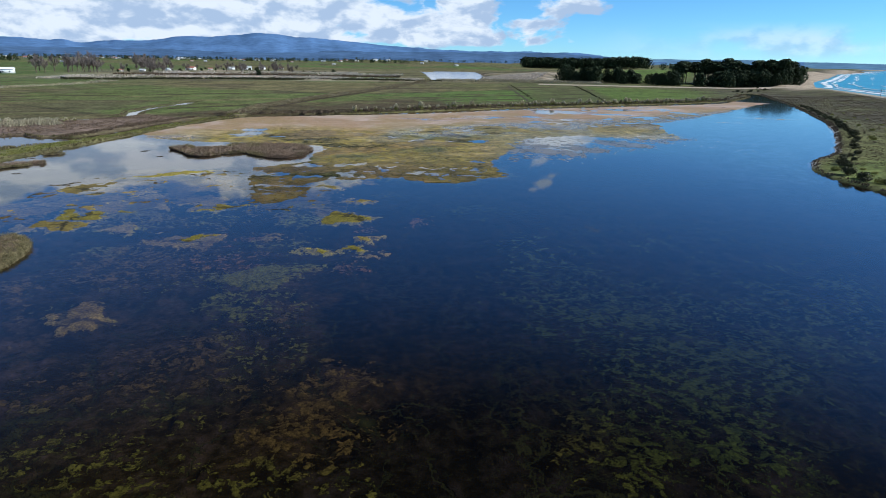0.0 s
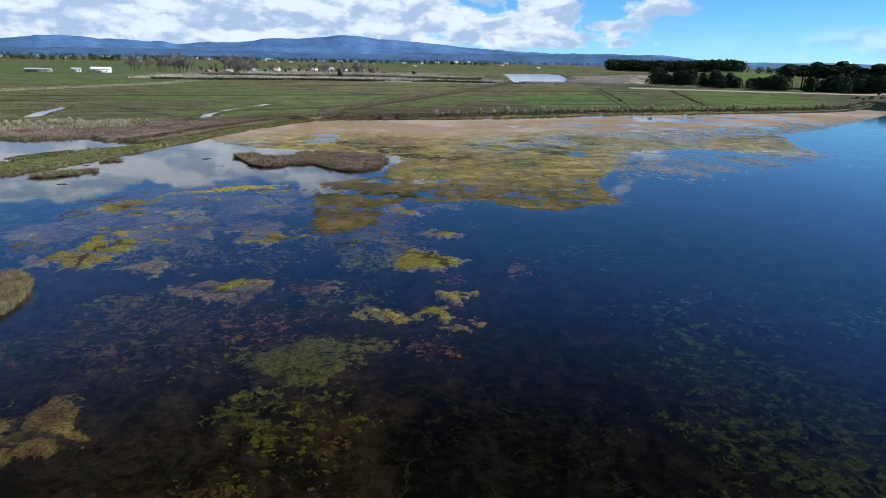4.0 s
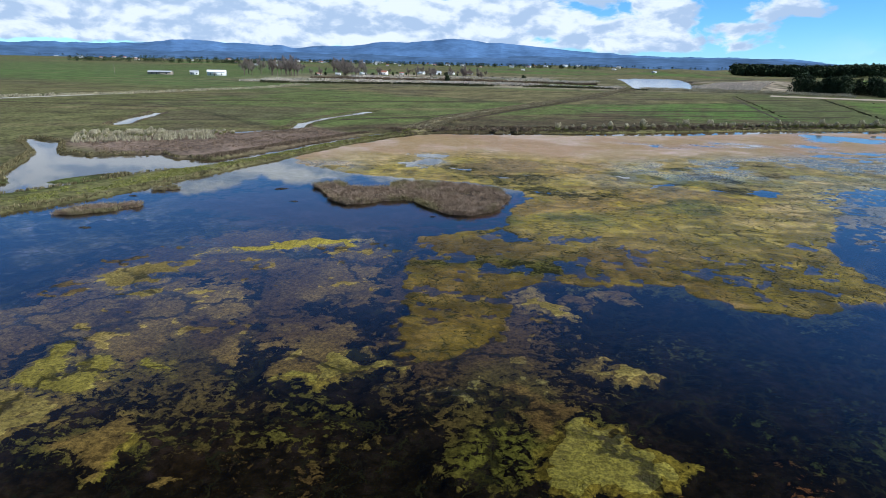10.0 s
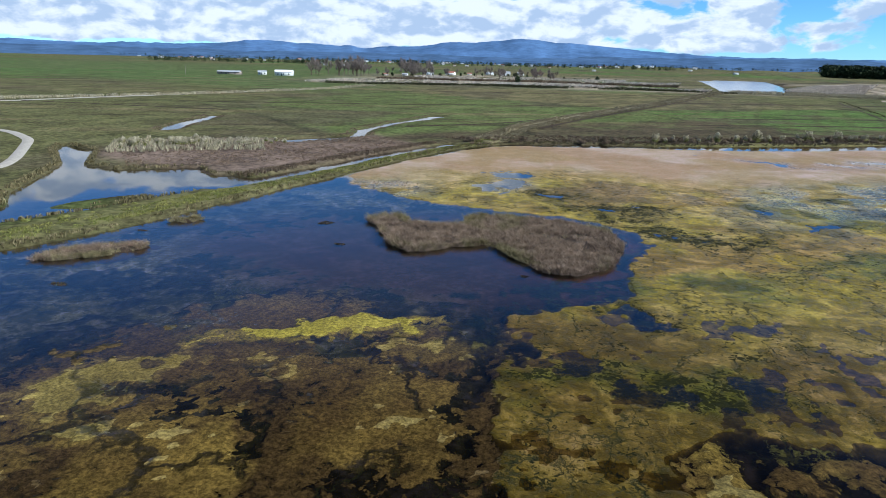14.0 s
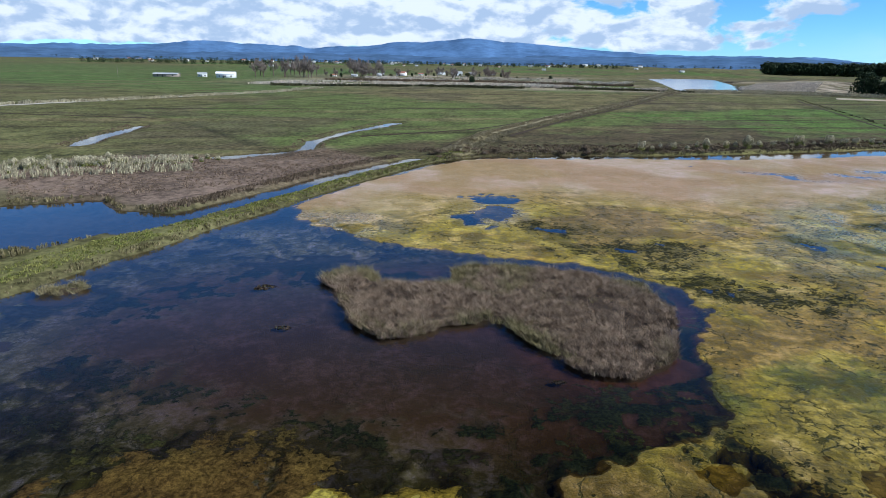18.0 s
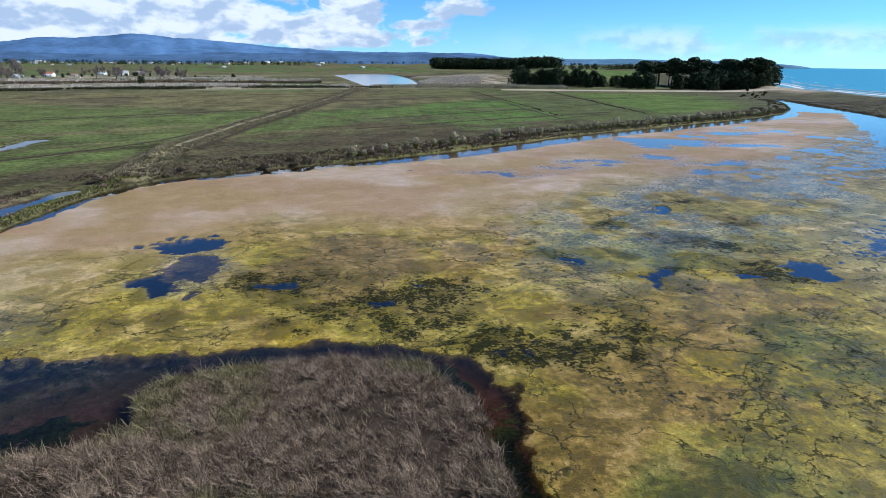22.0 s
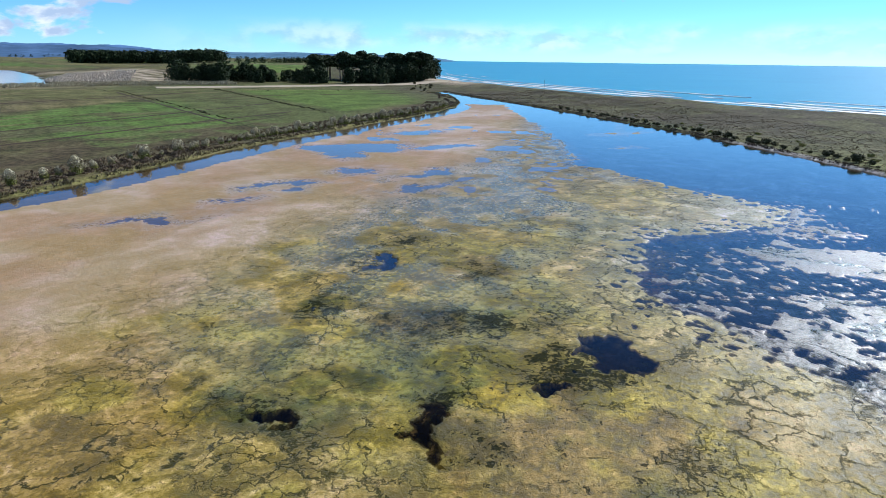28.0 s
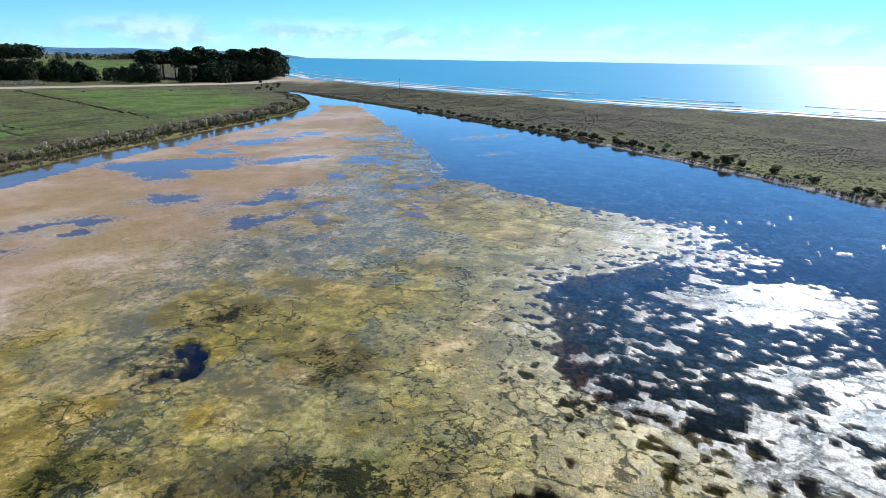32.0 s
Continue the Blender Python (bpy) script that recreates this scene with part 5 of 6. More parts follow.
# ---------------------------------------------------------------- rush islands
def rush_island(poly, label, height, spacing, green=0.2, seed=1):
    rng = np.random.default_rng(seed)
    cx, cy = np.mean([p[0] for p in poly]), np.mean([p[1] for p in poly])
    isl = thing("rush_island", label, "reed island", cx, cy, 0.0)
    xs = np.arange(min(p[0] for p in poly) - 2, max(p[0] for p in poly) + 2, 0.35)
    ys = np.arange(min(p[1] for p in poly) - 2, max(p[1] for p in poly) + 2, 0.35)
    X, Y = np.meshgrid(xs, ys)
    d = -outside(X + 1.0 * (fbm(X, Y, 3, 3, 55) - 0.5), Y + 1.0 * (fbm(X, Y, 3, 3, 56) - 0.5), poly)
    Z = -0.35 + 0.62 * step(d, -0.5, 1.3) + 0.22 * (fbm(X, Y, 1.6, 3, seed + 4) - 0.5) * step(d, 0, 1)
    keep = d > -1.2
    ob = sheet("mud_bank", X - cx, Y - cy, Z, keep[:-1, :-1] & keep[1:, 1:], M_MUD)
    ob.parent = isl
    x, y, dd = scatter(poly, spacing, rng)
    # tussocks: tallest at the heart, with dark gaps between, and some low places
    heart, who = cells(x + 0.5 * (fbm(x, y, 1.0, 2, seed + 5) - 0.5), y + 0.5 * (fbm(x, y, 1.0, 2, seed + 3) - 0.5), 0.62, seed + 6)
    clump = 0.12 + 0.95 * step(heart, 0.0, 0.55) * (0.55 + 0.7 * who) + 0.5 * (fbm(x, y, 4.0, 3, seed + 7) - 0.5)
    bare = ((heart < 0.10) & (rng.random(len(x)) < 0.75)) | ((fbm(x, y, 2.6, 3, seed + 9) < 0.40) & (rng.random(len(x)) < 0.8))
    x, y, dd, clump = x[~bare], y[~bare], dd[~bare], clump[~bare]
    isgreen = fbm(x, y, 7, 3, seed + 8) + 0.25 * (rng.random(len(x)) - 0.5) < green + 0.16 * (dd < 1.2)
    for sel, mat, nm in ((~isgreen, M_RUSH, "dry_rush_cover"), (isgreen, M_RUSH_GREEN, "green_rush_cover")):
        fx, fy, cl = x[sel], y[sel], clump[sel]
        m = 15
        px = np.repeat(fx, m) + rng.normal(0, 0.13, len(fx) * m)
        py = np.repeat(fy, m) + rng.normal(0, 0.13, len(fx) * m)
        hh = np.repeat(height * (0.25 + 1.15 * np.clip(cl, 0, 1.3)), m)
        co, fa = blades(px - cx, py - cy, np.full(len(px), 0.06), hh, 0.027, 1.35, rng, (-0.22, 0.12))
        ob = part(nm, co, fa, mat, isl)
        ob["kind"] = "stuff"
    return isl


def oval(cx, cy, rx, ry, rot, k=14):
    cr, sr = math.cos(radians(rot)), math.sin(radians(rot))
    pts = [(rx * math.cos(2 * math.pi * i / k), ry * math.sin(2 * math.pi * i / k)) for i in range(k)]
    return [(cx + u * cr - v * sr, cy + u * sr + v * cr) for u, v in pts]


rush_island(ISLAND, "low island of dry grey-brown rushes standing in shallow water", 0.50, 0.17, 0.31, 1)
rush_island(oval(-29.5, 71.5, 3.2, 8.0, 8), "small grassy mud islet with straw-coloured rushes", 0.36, 0.17, 0.55, 2)
rush_island(oval(-47.8, 132.0, 5.4, 2.1, 38), "narrow rush islet beside the grass causeway", 0.36, 0.17, 0.42, 3)
rush_island(oval(-45.2, 146.2, 1.9, 1.3, 30), "tiny round rush islet beside the grass causeway", 0.36, 0.17, 0.42, 4)

# ---------------------------------------------------------------- grass of the banks and the marsh
def grass_belt(name, label, pts, halfwidth, spacing, height, mat, seed, lo=0.12, lean=0.5, m=7, width=0.07, patches=0):
    rng = np.random.default_rng(seed)
    px, py = [], []
    for (ax, ay), (bx, by) in zip(pts, pts[1:]):
        ln = math.hypot(bx - ax, by - ay)
        k = int(ln * 2 * halfwidth / spacing ** 2)
        t, o = rng.random(k), rng.uniform(-halfwidth, halfwidth, k)
        px.append(ax + (bx - ax) * t + (by - ay) / ln * o)
        py.append(ay + (by - ay) * t - (bx - ax) / ln * o)
    px, py = np.concatenate(px), np.concatenate(py)
    z = ground_z(px, py)
    cl = fbm(px, py, 3.5, 3, seed)
    ok = (z > lo) & (cl + 0.2 * rng.random(len(px)) > 0.45)
    if patches:
        ok &= fbm(px * 0.5, py, patches, 3, seed + 2) > 0.5
    px, py, z, cl = px[ok], py[ok], z[ok], cl[ok]
    hh = np.repeat(height * (0.4 + 1.2 * cl), m)
    co, fa = blades(np.repeat(px, m) + rng.normal(0, 0.12, len(px) * m), np.repeat(py, m) + rng.normal(0, 0.12, len(px) * m),
                    np.repeat(z - 0.05, m), hh, width, lean, rng)
    ob = np_mesh(name, co, fa, mat)
    return tagged(ob, label, "grass", kind="stuff")


SHORE_W = LAGOON[0:8]
SHORE_N = LAGOON[7:23]
SHORE_E = LAGOON[23:40]
grass_belt("causeway_grass", "rough green and straw grass on the causeway", CAUSEWAY, 2.3, 0.40, 0.22, M_GRASS, 21)
grass_belt("causeway_rushes", "brown rushes along the causeway edge", SHORE_W, 1.3, 0.4, 0.34, M_RUSH_GREEN, 22)
grass_belt("channel_rushes", "dark brown rushes lining the narrow channel", [(x - 4.2, y + 1.5) for x, y in CHANNEL], 1.5, 0.42, 0.4, M_SCRUB_BROWN, 23)
grass_belt("marsh_rushes", "dun marsh rushes on a wet flat", [(-80, 186), (-62, 200), (-44, 214), (-32, 226)], 15, 0.75, 0.26, M_RUSH, 24, m=6, width=0.08, lean=1.0)
grass_belt("shore_rushes", "brown and olive rushes along the shore", SHORE_N, 1.6, 0.5, 0.42, M_RUSH_GREEN, 25, m=6, width=0.1)
grass_belt("shore_scrub", "dead brown scrub behind the lagoon shore", [(x - 3, y + 8) for x, y in SHORE_N[:12]], 7.5, 0.85, 0.34, M_SCRUB_BROWN, 26, m=6, width=0.12)
for side, seed in ((-2.3, 27), (2.3, 34)):
    grass_belt("bund_grass", "pale straw grass along a raised farm bund", [(x + side, y - 0.3 * side) for x, y in BUND], 1.6, 0.38, 0.42, M_BUND, seed, m=6, width=0.10, lean=1.0)
grass_belt("spit_rushes", "brown rushes at the foot of the spit", SHORE_E, 1.6, 0.5, 0.32, M_SCRUB_BROWN, 28, m=6, width=0.1)
grass_belt("spit_grass", "olive and fawn tussock grass over the spit", [(118, 95), (165, 130), (215, 190), (260, 250), (300, 310), (330, 350)], 36, 1.05, 0.2, M_SPIT, 29, m=5, width=0.10, lean=1.4)
for k, d in enumerate(DITCHES):
    grass_belt("ditch_rushes", "dark brown rushes along a flooded ditch", d, 4.0, 0.7, 0.24, M_SCRUB_BROWN, 36 + k, m=6, width=0.1)
grass_belt("pond_rushes", "brown rushes round the marsh pond", POND + POND[:1], 1.6, 0.5, 0.45, M_RUSH_GREEN, 30, m=6, width=0.1)
grass_belt("reed_bed", "pale dry reed beds beyond the fields", [(-190, 600), (-60, 640), (60, 650), (140, 620)], 32, 1.7, 1.4, M_REED, 31, m=6, width=0.4, lean=0.8, patches=26)
grass_belt("reed_bed", "pale dry reed beds beyond the fields", [(-120, 760), (40, 820), (140, 760)], 44, 2.2, 1.6, M_REED, 45, m=6, width=0.5, lean=0.8, patches=34)
grass_belt("reed_bed", "pale dry reed bed beside the far pond", [(232, 640), (262, 700), (310, 780)], 30, 1.9, 1.3, M_REED, 46, m=6, width=0.5, lean=0.7)
grass_belt("estuary_scrub", "dark brown scrub between the reed beds", [(-160, 560), (-40, 592), (70, 600), (150, 590)], 12, 1.5, 1.3, M_SCRUB, 47, m=6, width=0.4, lean=0.9, patches=22)
grass_belt("estuary_scrub", "dark brown scrub between the reed beds", [(-150, 690), (0, 730), (130, 690)], 16, 1.8, 1.5, M_SCRUB_BROWN, 48, m=6, width=0.5, lean=0.9, patches=24)
grass_belt("estuary_reeds", "pale feathery reeds beside the estuary flats", [(150, 600), (220, 596), (300, 560)], 26, 1.5, 1.5, M_TOETOE, 39, m=7, width=0.22, lean=0.6)
grass_belt("drain_reeds", "straw-coloured reeds beside a farm drain", [(-230, 290), (-173, 370), (-129, 467), (-117, 535)], 5, 1.1, 0.9, M_TOETOE, 32, m=5, width=0.3)


grass_belt("plume_grass_band", "pale plume grass swaying along the marsh pond", [(-91, 198), (-78, 205), (-63, 212)], 8.5, 0.75, 0.85, M_TOETOE, 33, m=6, width=0.09, lean=0.4)


# ---------------------------------------------------------------- plume grass, shrubs
def toetoe(seed, label):
    rng = np.random.default_rng(seed)
    t = thing("toetoe_clump", label, "plume grass", 0, 0, 0, "plume grass on the banks")
    k = 60
    a, r = rng.uniform(0, 2 * np.pi, k), rng.uniform(0, 0.45, k)
    skirt = blades(np.cos(a) * r, np.sin(a) * r, np.zeros(k), 0.9, 0.08, 1.0, rng, (0, 0))
    part("leaf_tuft", *merged([skirt, leaves(0, 0, 0.55, 0.72, 0.72, 0.60, 170, 0.11, rng)]), M_GRASS, t)
    lobes = [leaves(dx, dy, rng.uniform(1.0, 1.5), 0.42, 0.42, 0.55, 75, 0.10, rng) for dx, dy in rng.uniform(-0.42, 0.42, (6, 2))]
    part("flower_head", *merged(lobes), M_TOETOE, t, "cream feathery plumes")
    return t


def shrub(seed, label, mat, wide=1.0, high=1.0, name="shrub", group="scrub along the water"):
    rng = np.random.default_rng(seed)
    t = thing(name, label, "shrub", 0, 0, 0, group)
    dx, dy = rng.uniform(-0.3, 0.3, 2)
    part("stem", *tube([(0, 0, -0.1), (dx * 0.3, dy * 0.3, 0.35 * high), (dx, dy, 0.8 * high)], (0.08, 0.06, 0.02), 6), M_BARK, t)
    pcs = []
    for i in range(6):
        dx, dy = rng.uniform(-0.55, 0.55, 2) * wide
        q = rng.uniform(0.45, 0.8)
        pcs.append(leaves(dx, dy, rng.uniform(0.45, 0.85) * high, q * wide, q * wide, q * 0.75 * high, 90, 0.12, rng))
    part("foliage", *merged(pcs), mat, t)
    return t


def along(pts, gap, rng, spread=1.0, t0=0.0, t1=1.0):
    out = []
    for (ax, ay), (bx, by) in zip(pts, pts[1:]):
        ln = math.hypot(bx - ax, by - ay)
        s = rng.uniform(0, gap)
        while s < ln:
            o = rng.normal(0, spread)
            out.append((ax + (bx - ax) * s / ln - (by - ay) / ln * o, ay + (by - ay) * s / ln + (bx - ax) / ln * o))
            s += gap * rng.uniform(0.5, 1.5)
    return out


def plant(protos, spots, rng, lo, hi, sink=0.05, floor=0.05, squash=0.0, wide=1.0):
    """Sets the prototypes first, then copies of them, on the ground at the given spots."""
    if not spots:
        return
    z = ground_z([s[0] for s in spots], [s[1] for s in spots])
    used = 0
    for (x, y), g in zip(spots, z):
        if g < floor:
            continue
        s, a = rng.uniform(lo, hi), rng.uniform(0, 6.28)
        size = (s * wide, s * wide, s * rng.uniform(1 - squash, 1 + squash))
        if used < len(protos):
            protos[used].matrix_basis = Matrix.LocRotScale((x, y, g - sink), Euler((0, 0, a)), size)
        else:
            again(protos[used % len(protos)], x, y, g - sink, a, size)
        used += 1


R1 = np.random.default_rng(77)
TOE = [toetoe(s, "clump of plume grass with cream plumes on the bank") for s in (1, 2, 3)]
spots = along([(27, 243.5), (50, 252.2), (80, 264.2), (106, 272.2)], 3.4, R1, 0.7) + along([(106, 272.5), (140, 279.2), (171, 286.7), (205, 295.2), (235, 307.2)], 1.8, R1, 0.7)
for q in range(75):
    u, v = R1.random(), R1.normal(0, 2.2)
    spots.append((-92 + 32 * u - 0.5 * v, 203 + 14 * u + v))
plant(TOE, [(x - 0.7, y + 2.0) for x, y in spots[:-75]], R1, 0.7, 1.2, squash=0.2, wide=1.1)
for x, y in spots[-75:]:
    again(TOE[0 if x < -75 else 1], x, y, float(ground_z(x, y)[0]) - 0.1, R1.uniform(0, 6), R1.uniform(0.4, 0.75))

SH_D = [shrub(s, "dark green rounded shrub at the water's edge", M_SCRUB) for s in (11, 12, 13)]
spots = along([(254, 268), (236, 243), (211, 209), (194, 187), (178, 169), (161, 150), (146, 135), (129, 119), (113, 108), (104, 98), (101, 86), (99, 60)], 3.6, R1, 0.8)
spots += along([(120, 98), (112, 84), (106, 66)], 3.0, R1, 4.0)
spots += [(x + R1.normal(0, 2), y + R1.normal(0, 2)) for x, y in along([(318, 395), (338, 410), (365, 430), (400, 455)], 5, R1, 5)]
spots = [(x + 1.4, y - 1.2) for x, y in spots]
plant(SH_D, spots, R1, 0.5, 1.5, squash=0.25)
SH_G = [shrub(s, "bright green rounded shrub on the grassy bank", M_GRASS, 1.2, 0.8, "green_shrub", "green shrubs on the spit") for s in (51, 52)]
plant(SH_G, [(R1.uniform(101, 132), R1.uniform(56, 104)) for q in range(34)] + along([(160, 138), (200, 180), (240, 236)], 9, R1, 6), R1, 0.4, 0.95, squash=0.2)
plant([shrub(s, "yellow-green bush on the grassy causeway", M_GRASS, 1.3, 0.6, "causeway_bush", "bushes on the causeway") for s in (61, 62)],
      along([(-62, 139), (-55, 151), (-49, 165), (-41, 182), (-33, 201), (-24, 220)], 3.6, R1, 0.8) + along([(-44.5, 176), (-39, 188)], 1.2, R1, 0.6), R1, 0.35, 0.85, squash=0.2)
SH_B = [shrub(s, "brown twiggy shrub on the marsh bank", M_SCRUB_BROWN, 1.2, 0.8, "bank_shrub", "scrub along the lagoon shore") for s in (21, 22)]
spots = along([(-20, 227), (-9, 236), (10, 240.6), (50, 252.6), (90, 267)], 1.6, R1, 1.2) + along([(10, 244), (50, 257), (106, 276)], 4.0, R1, 2.5) + along([(140, 283), (205, 300), (250, 322), (280, 345), (300, 366)], 3.0, R1, 1.6)
plant(SH_B, spots, R1, 0.55, 1.1, squash=0.25)
SH_S = [shrub(s, "straw-brown shrub on a farm bund", M_BUND, 1.3, 0.8, "bund_shrub", "bushes on the farm bund") for s in (31, 32)]
spots = along(BUND, 2.6, R1, 1.3)
plant(SH_S, spots, R1, 0.5, 1.2, squash=0.2)
HEDGE = [shrub(s, "dark hedge bush beside a farm drain", M_SCRUB, 1.3, 0.9, "hedge_bush", "hedges between the fields") for s in (41, 42)]
spots = along([(239, 487), (205, 400), (172, 318)], 1.6, R1, 0.5) + along([(190, 510), (160, 410), (131, 316)], 4, R1, 0.4)
spots += along([(330, 400), (269, 452), (215, 500), (150, 560)], 16, R1, 6) + along([(-170, 640), (-60, 655), (60, 640), (140, 590)], 11, R1, 12)
plant(HEDGE, spots, R1, 0.45, 0.8, squash=0.25)


# ---------------------------------------------------------------- pines and other trees
def pine(seed, label, high=24.0, bare=0.25, spread=5.0, mat=None, name="pine_tree", group="pine grove on the headland"):
    rng = np.random.default_rng(seed)
    t = thing(name, label, "tree", 0, 0, 0, group)
    bend = rng.uniform(-0.6, 0.6, 2)
    pts = [(bend[0] * (s ** 2), bend[1] * (s ** 2), high * 0.92 * s - 0.3) for s in (0, 0.3, 0.6, 0.85, 1.0)]
    part("trunk", *tube(pts, (0.42, 0.34, 0.24, 0.14, 0.06), 7), M_BARK, t)
    limbs, crown = [], []
    k = 13
    for i in range(k):
        s = bare + (1 - bare) * (i + 0.5) / k
        a = i * 2.4 + rng.uniform(-0.5, 0.5)
        reach = spread * (1.1 - 0.6 * s * s) * rng.uniform(0.6, 1.15)
        z = high * s * 0.93
        ex, ey, ez = math.cos(a) * reach, math.sin(a) * reach, z + reach * 0.25
        limbs.append(tube([(0, 0, z - 0.5), (ex * 0.5, ey * 0.5, z), (ex, ey, ez)], (0.14, 0.09, 0.03), 6))
        q = reach * 0.62 + 1.3
        crown.append(leaves(ex * 0.7, ey * 0.7, ez + 0.3, q, q, q * 0.72, 80, 0.85, rng))
    crown.append(leaves(bend[0], bend[1], high * 0.92, spread * 0.42, spread * 0.42, high * 0.09, 80, 0.7, rng))
    part("branch_frame", *merged(limbs), M_BARK, t)
    part("crown", *merged(crown), mat or M_PINE, t)
    return t


def from_bearing(az, dist, x0=-7.0, y0=121.0):
    return (x0 + dist * math.sin(radians(az)), y0 + dist * math.cos(radians(az)))


R2 = np.random.default_rng(5)
GROVE_EYE = (10, 141)
PINES = [pine(1, "dense dark green pine on the headland", 23, 0.06, 6.8), pine(2, "dense dark green pine on the headland", 21, 0.05, 7.2),
         pine(3, "dark broad pine on the headland", 18, 0.06, 7.6)]
spots = []
for a0, a1, d0, d1, k in ((30.2, 34.6, 520, 555, 24), (34.6, 37.6, 525, 560, 13), (38.0, 41.0, 525, 560, 8), (39.5, 42.4, 500, 540, 10)):
    spots += [from_bearing(R2.uniform(a0, a1), R2.uniform(d0, d1), *GROVE_EYE) for i in range(k)]
plant(PINES, spots, R2, 0.5, 0.92, 0.3, squash=0.12, wide=1.0)
for i in range(58):
    bx, by = from_bearing(R2.uniform(46.4, 52.0), R2.uniform(525, 600), *GROVE_EYE)
    k = R2.uniform(0.66, 1.06)
    again(PINES[i % 3], bx, by, float(ground_z(bx, by)[0]) - 0.3, R2.uniform(0, 6), (k, k, k * R2.uniform(0.9, 1.08)))
TALL = [pine(4, "tall pine with a bare trunk and a flat crown", 29, 0.62, 6.0), pine(5, "tall pine with a bare trunk and a flat crown", 27, 0.58, 5.4)]
plant(TALL, [from_bearing(R2.uniform(41.6, 46.8), R2.uniform(560, 620), *GROVE_EYE) for i in range(24)] + [from_bearing(R2.uniform(46, 51.4), R2.uniform(560, 620), *GROVE_EYE) for i in range(14)], R2, 0.72, 0.92, 0.3, wide=1.3)
YOUNG = [pine(6, "small dark conifer at the edge of the grove", 11, 0.03, 3.6)]
plant(YOUNG, [from_bearing(R2.uniform(36, 51), R2.uniform(505, 540), *GROVE_EYE) for i in range(12)], R2, 0.6, 1.1, 0.3)


def wood(name, label, corners, k, high, seed, mat):
    """A far plantation, one mass of crowns on stems."""
    rng = np.random.default_rng(seed)
    (ax, ay), (bx, by), deep = corners
    ln = math.hypot(bx - ax, by - ay)
    u, v = rng.random(k), rng.random(k) * deep
    x, y = ax + (bx - ax) * u - (by - ay) / ln * v, ay + (by - ay) * u + (bx - ax) / ln * v
    z = ground_z(x, y)
    pcs = []
    for xx, yy, zz in zip(x, y, z):
        h = high * rng.uniform(0.86, 1.06)
        pcs.append(leaves(xx, yy, zz + h * 0.52, h * 0.36, h * 0.36, h * 0.5, 46, h * 0.085, rng))
    ob = np_mesh(name, *merged(pcs), mat)
    return tagged(ob, label, "forest", kind="stuff")


wood("pine_plantation", "square-edged block of dark plantation pines", ((600, 1530), (880, 1400), 90), 560, 26, 3, M_PINE)
wood("coast_wood", "dark belt of trees far along the coast", ((980, 1500), (1500, 1560), 60), 130, 17, 4, M_PINE)
wood("farm_shelter_belt", "distant dark shelter belt across the plain", ((-900, 1500), (-500, 1620), 40), 120, 13, 6, M_PINE)
wood("plain_shelter_belt", "distant dark shelter belt across the plain", ((-700, 2300), (500, 2400), 30), 200, 14, 7, M_PINE)
wood("town_trees", "scattered dark trees near the far hills", ((-2100, 2900), (1300, 3100), 300), 330, 14, 8, M_PINE)


def bare_tree(seed, label):
    rng = np.random.default_rng(seed)
    t = thing("bare_tree", label, "tree", 0, 0, 0, "winter trees by the sheds")
    part("trunk", *tube([(0, 0, -0.2), (0.1, 0, 3.0), (0.2, 0.2, 6.0)], (0.35, 0.28, 0.16), 7), M_BARK, t)
    pcs, tw = [], []
    for i in range(16):
        a, z = rng.uniform(0, 6.28), rng.uniform(2.2, 6)
        r, up = rng.uniform(2, 4.5), rng.uniform(3, 7)
        e = (math.cos(a) * r, math.sin(a) * r, z + up)
        pcs.append(tube([(0, 0, z), (e[0] * 0.45, e[1] * 0.45, z + up * 0.6), e], (0.12, 0.07, 0.02), 6))
        tw.append(blades(e[0] * rng.uniform(0.4, 1.1, 26), e[1] * rng.uniform(0.4, 1.1, 26), z + up * rng.uniform(0.4, 0.95, 26), 1.8, 0.16, 0.9, rng, (0, 0)))
    part("branch_frame", *merged(pcs), M_BARK, t)
    part("twig_crown", *merged(tw), M_TWIG, t)
    return t


BARE = [bare_tree(1, "leafless brown winter tree beside the farm sheds"), bare_tree(2, "leafless brown winter tree beside the farm sheds")]
plant(BARE, [from_bearing(R2.uniform(-19.0, -13.0), R2.uniform(690, 800), -3, 70) for i in range(16)] +
      [from_bearing(R2.uniform(-11.5, -7.5), R2.uniform(820, 1000), -3, 70) for i in range(12)], R2, 0.9, 1.4, 0.2)
for q in range(44):
    bx, by = from_bearing(R2.uniform(-13.5, 2.5), R2.uniform(690, 960), -3, 70)
    again(BARE[q % 2], bx, by, float(ground_z(bx, by)[0]) - 0.2, R2.uniform(0, 6), R2.uniform(0.45, 0.9))
FARM = [pine(7, "dark evergreen tree by the farmhouse", 15, 0.05, 4.8, None, "farm_tree", "trees round the farm"),
        pine(8, "broad dark evergreen tree by the farmhouse", 10, 0.05, 5.2, M_SCRUB, "farm_tree", "trees round the farm")]
plant(FARM, [(-15, 663), (-22, 930), (-8, 940), (62, 830), (72, 838), (38, 900), (-140, 820), (95, 850), (-170, 800), (-95, 990), (-60, 1020),
             (5, 990), (-120, 850), (-112, 856), (-75, 910), (-50, 940), (-66, 925), (-25, 960), (20, 940), (50, 880), (-160, 805), (80, 900), (-90, 885), (-33, 945)], R2, 0.4, 0.8, 0.2)


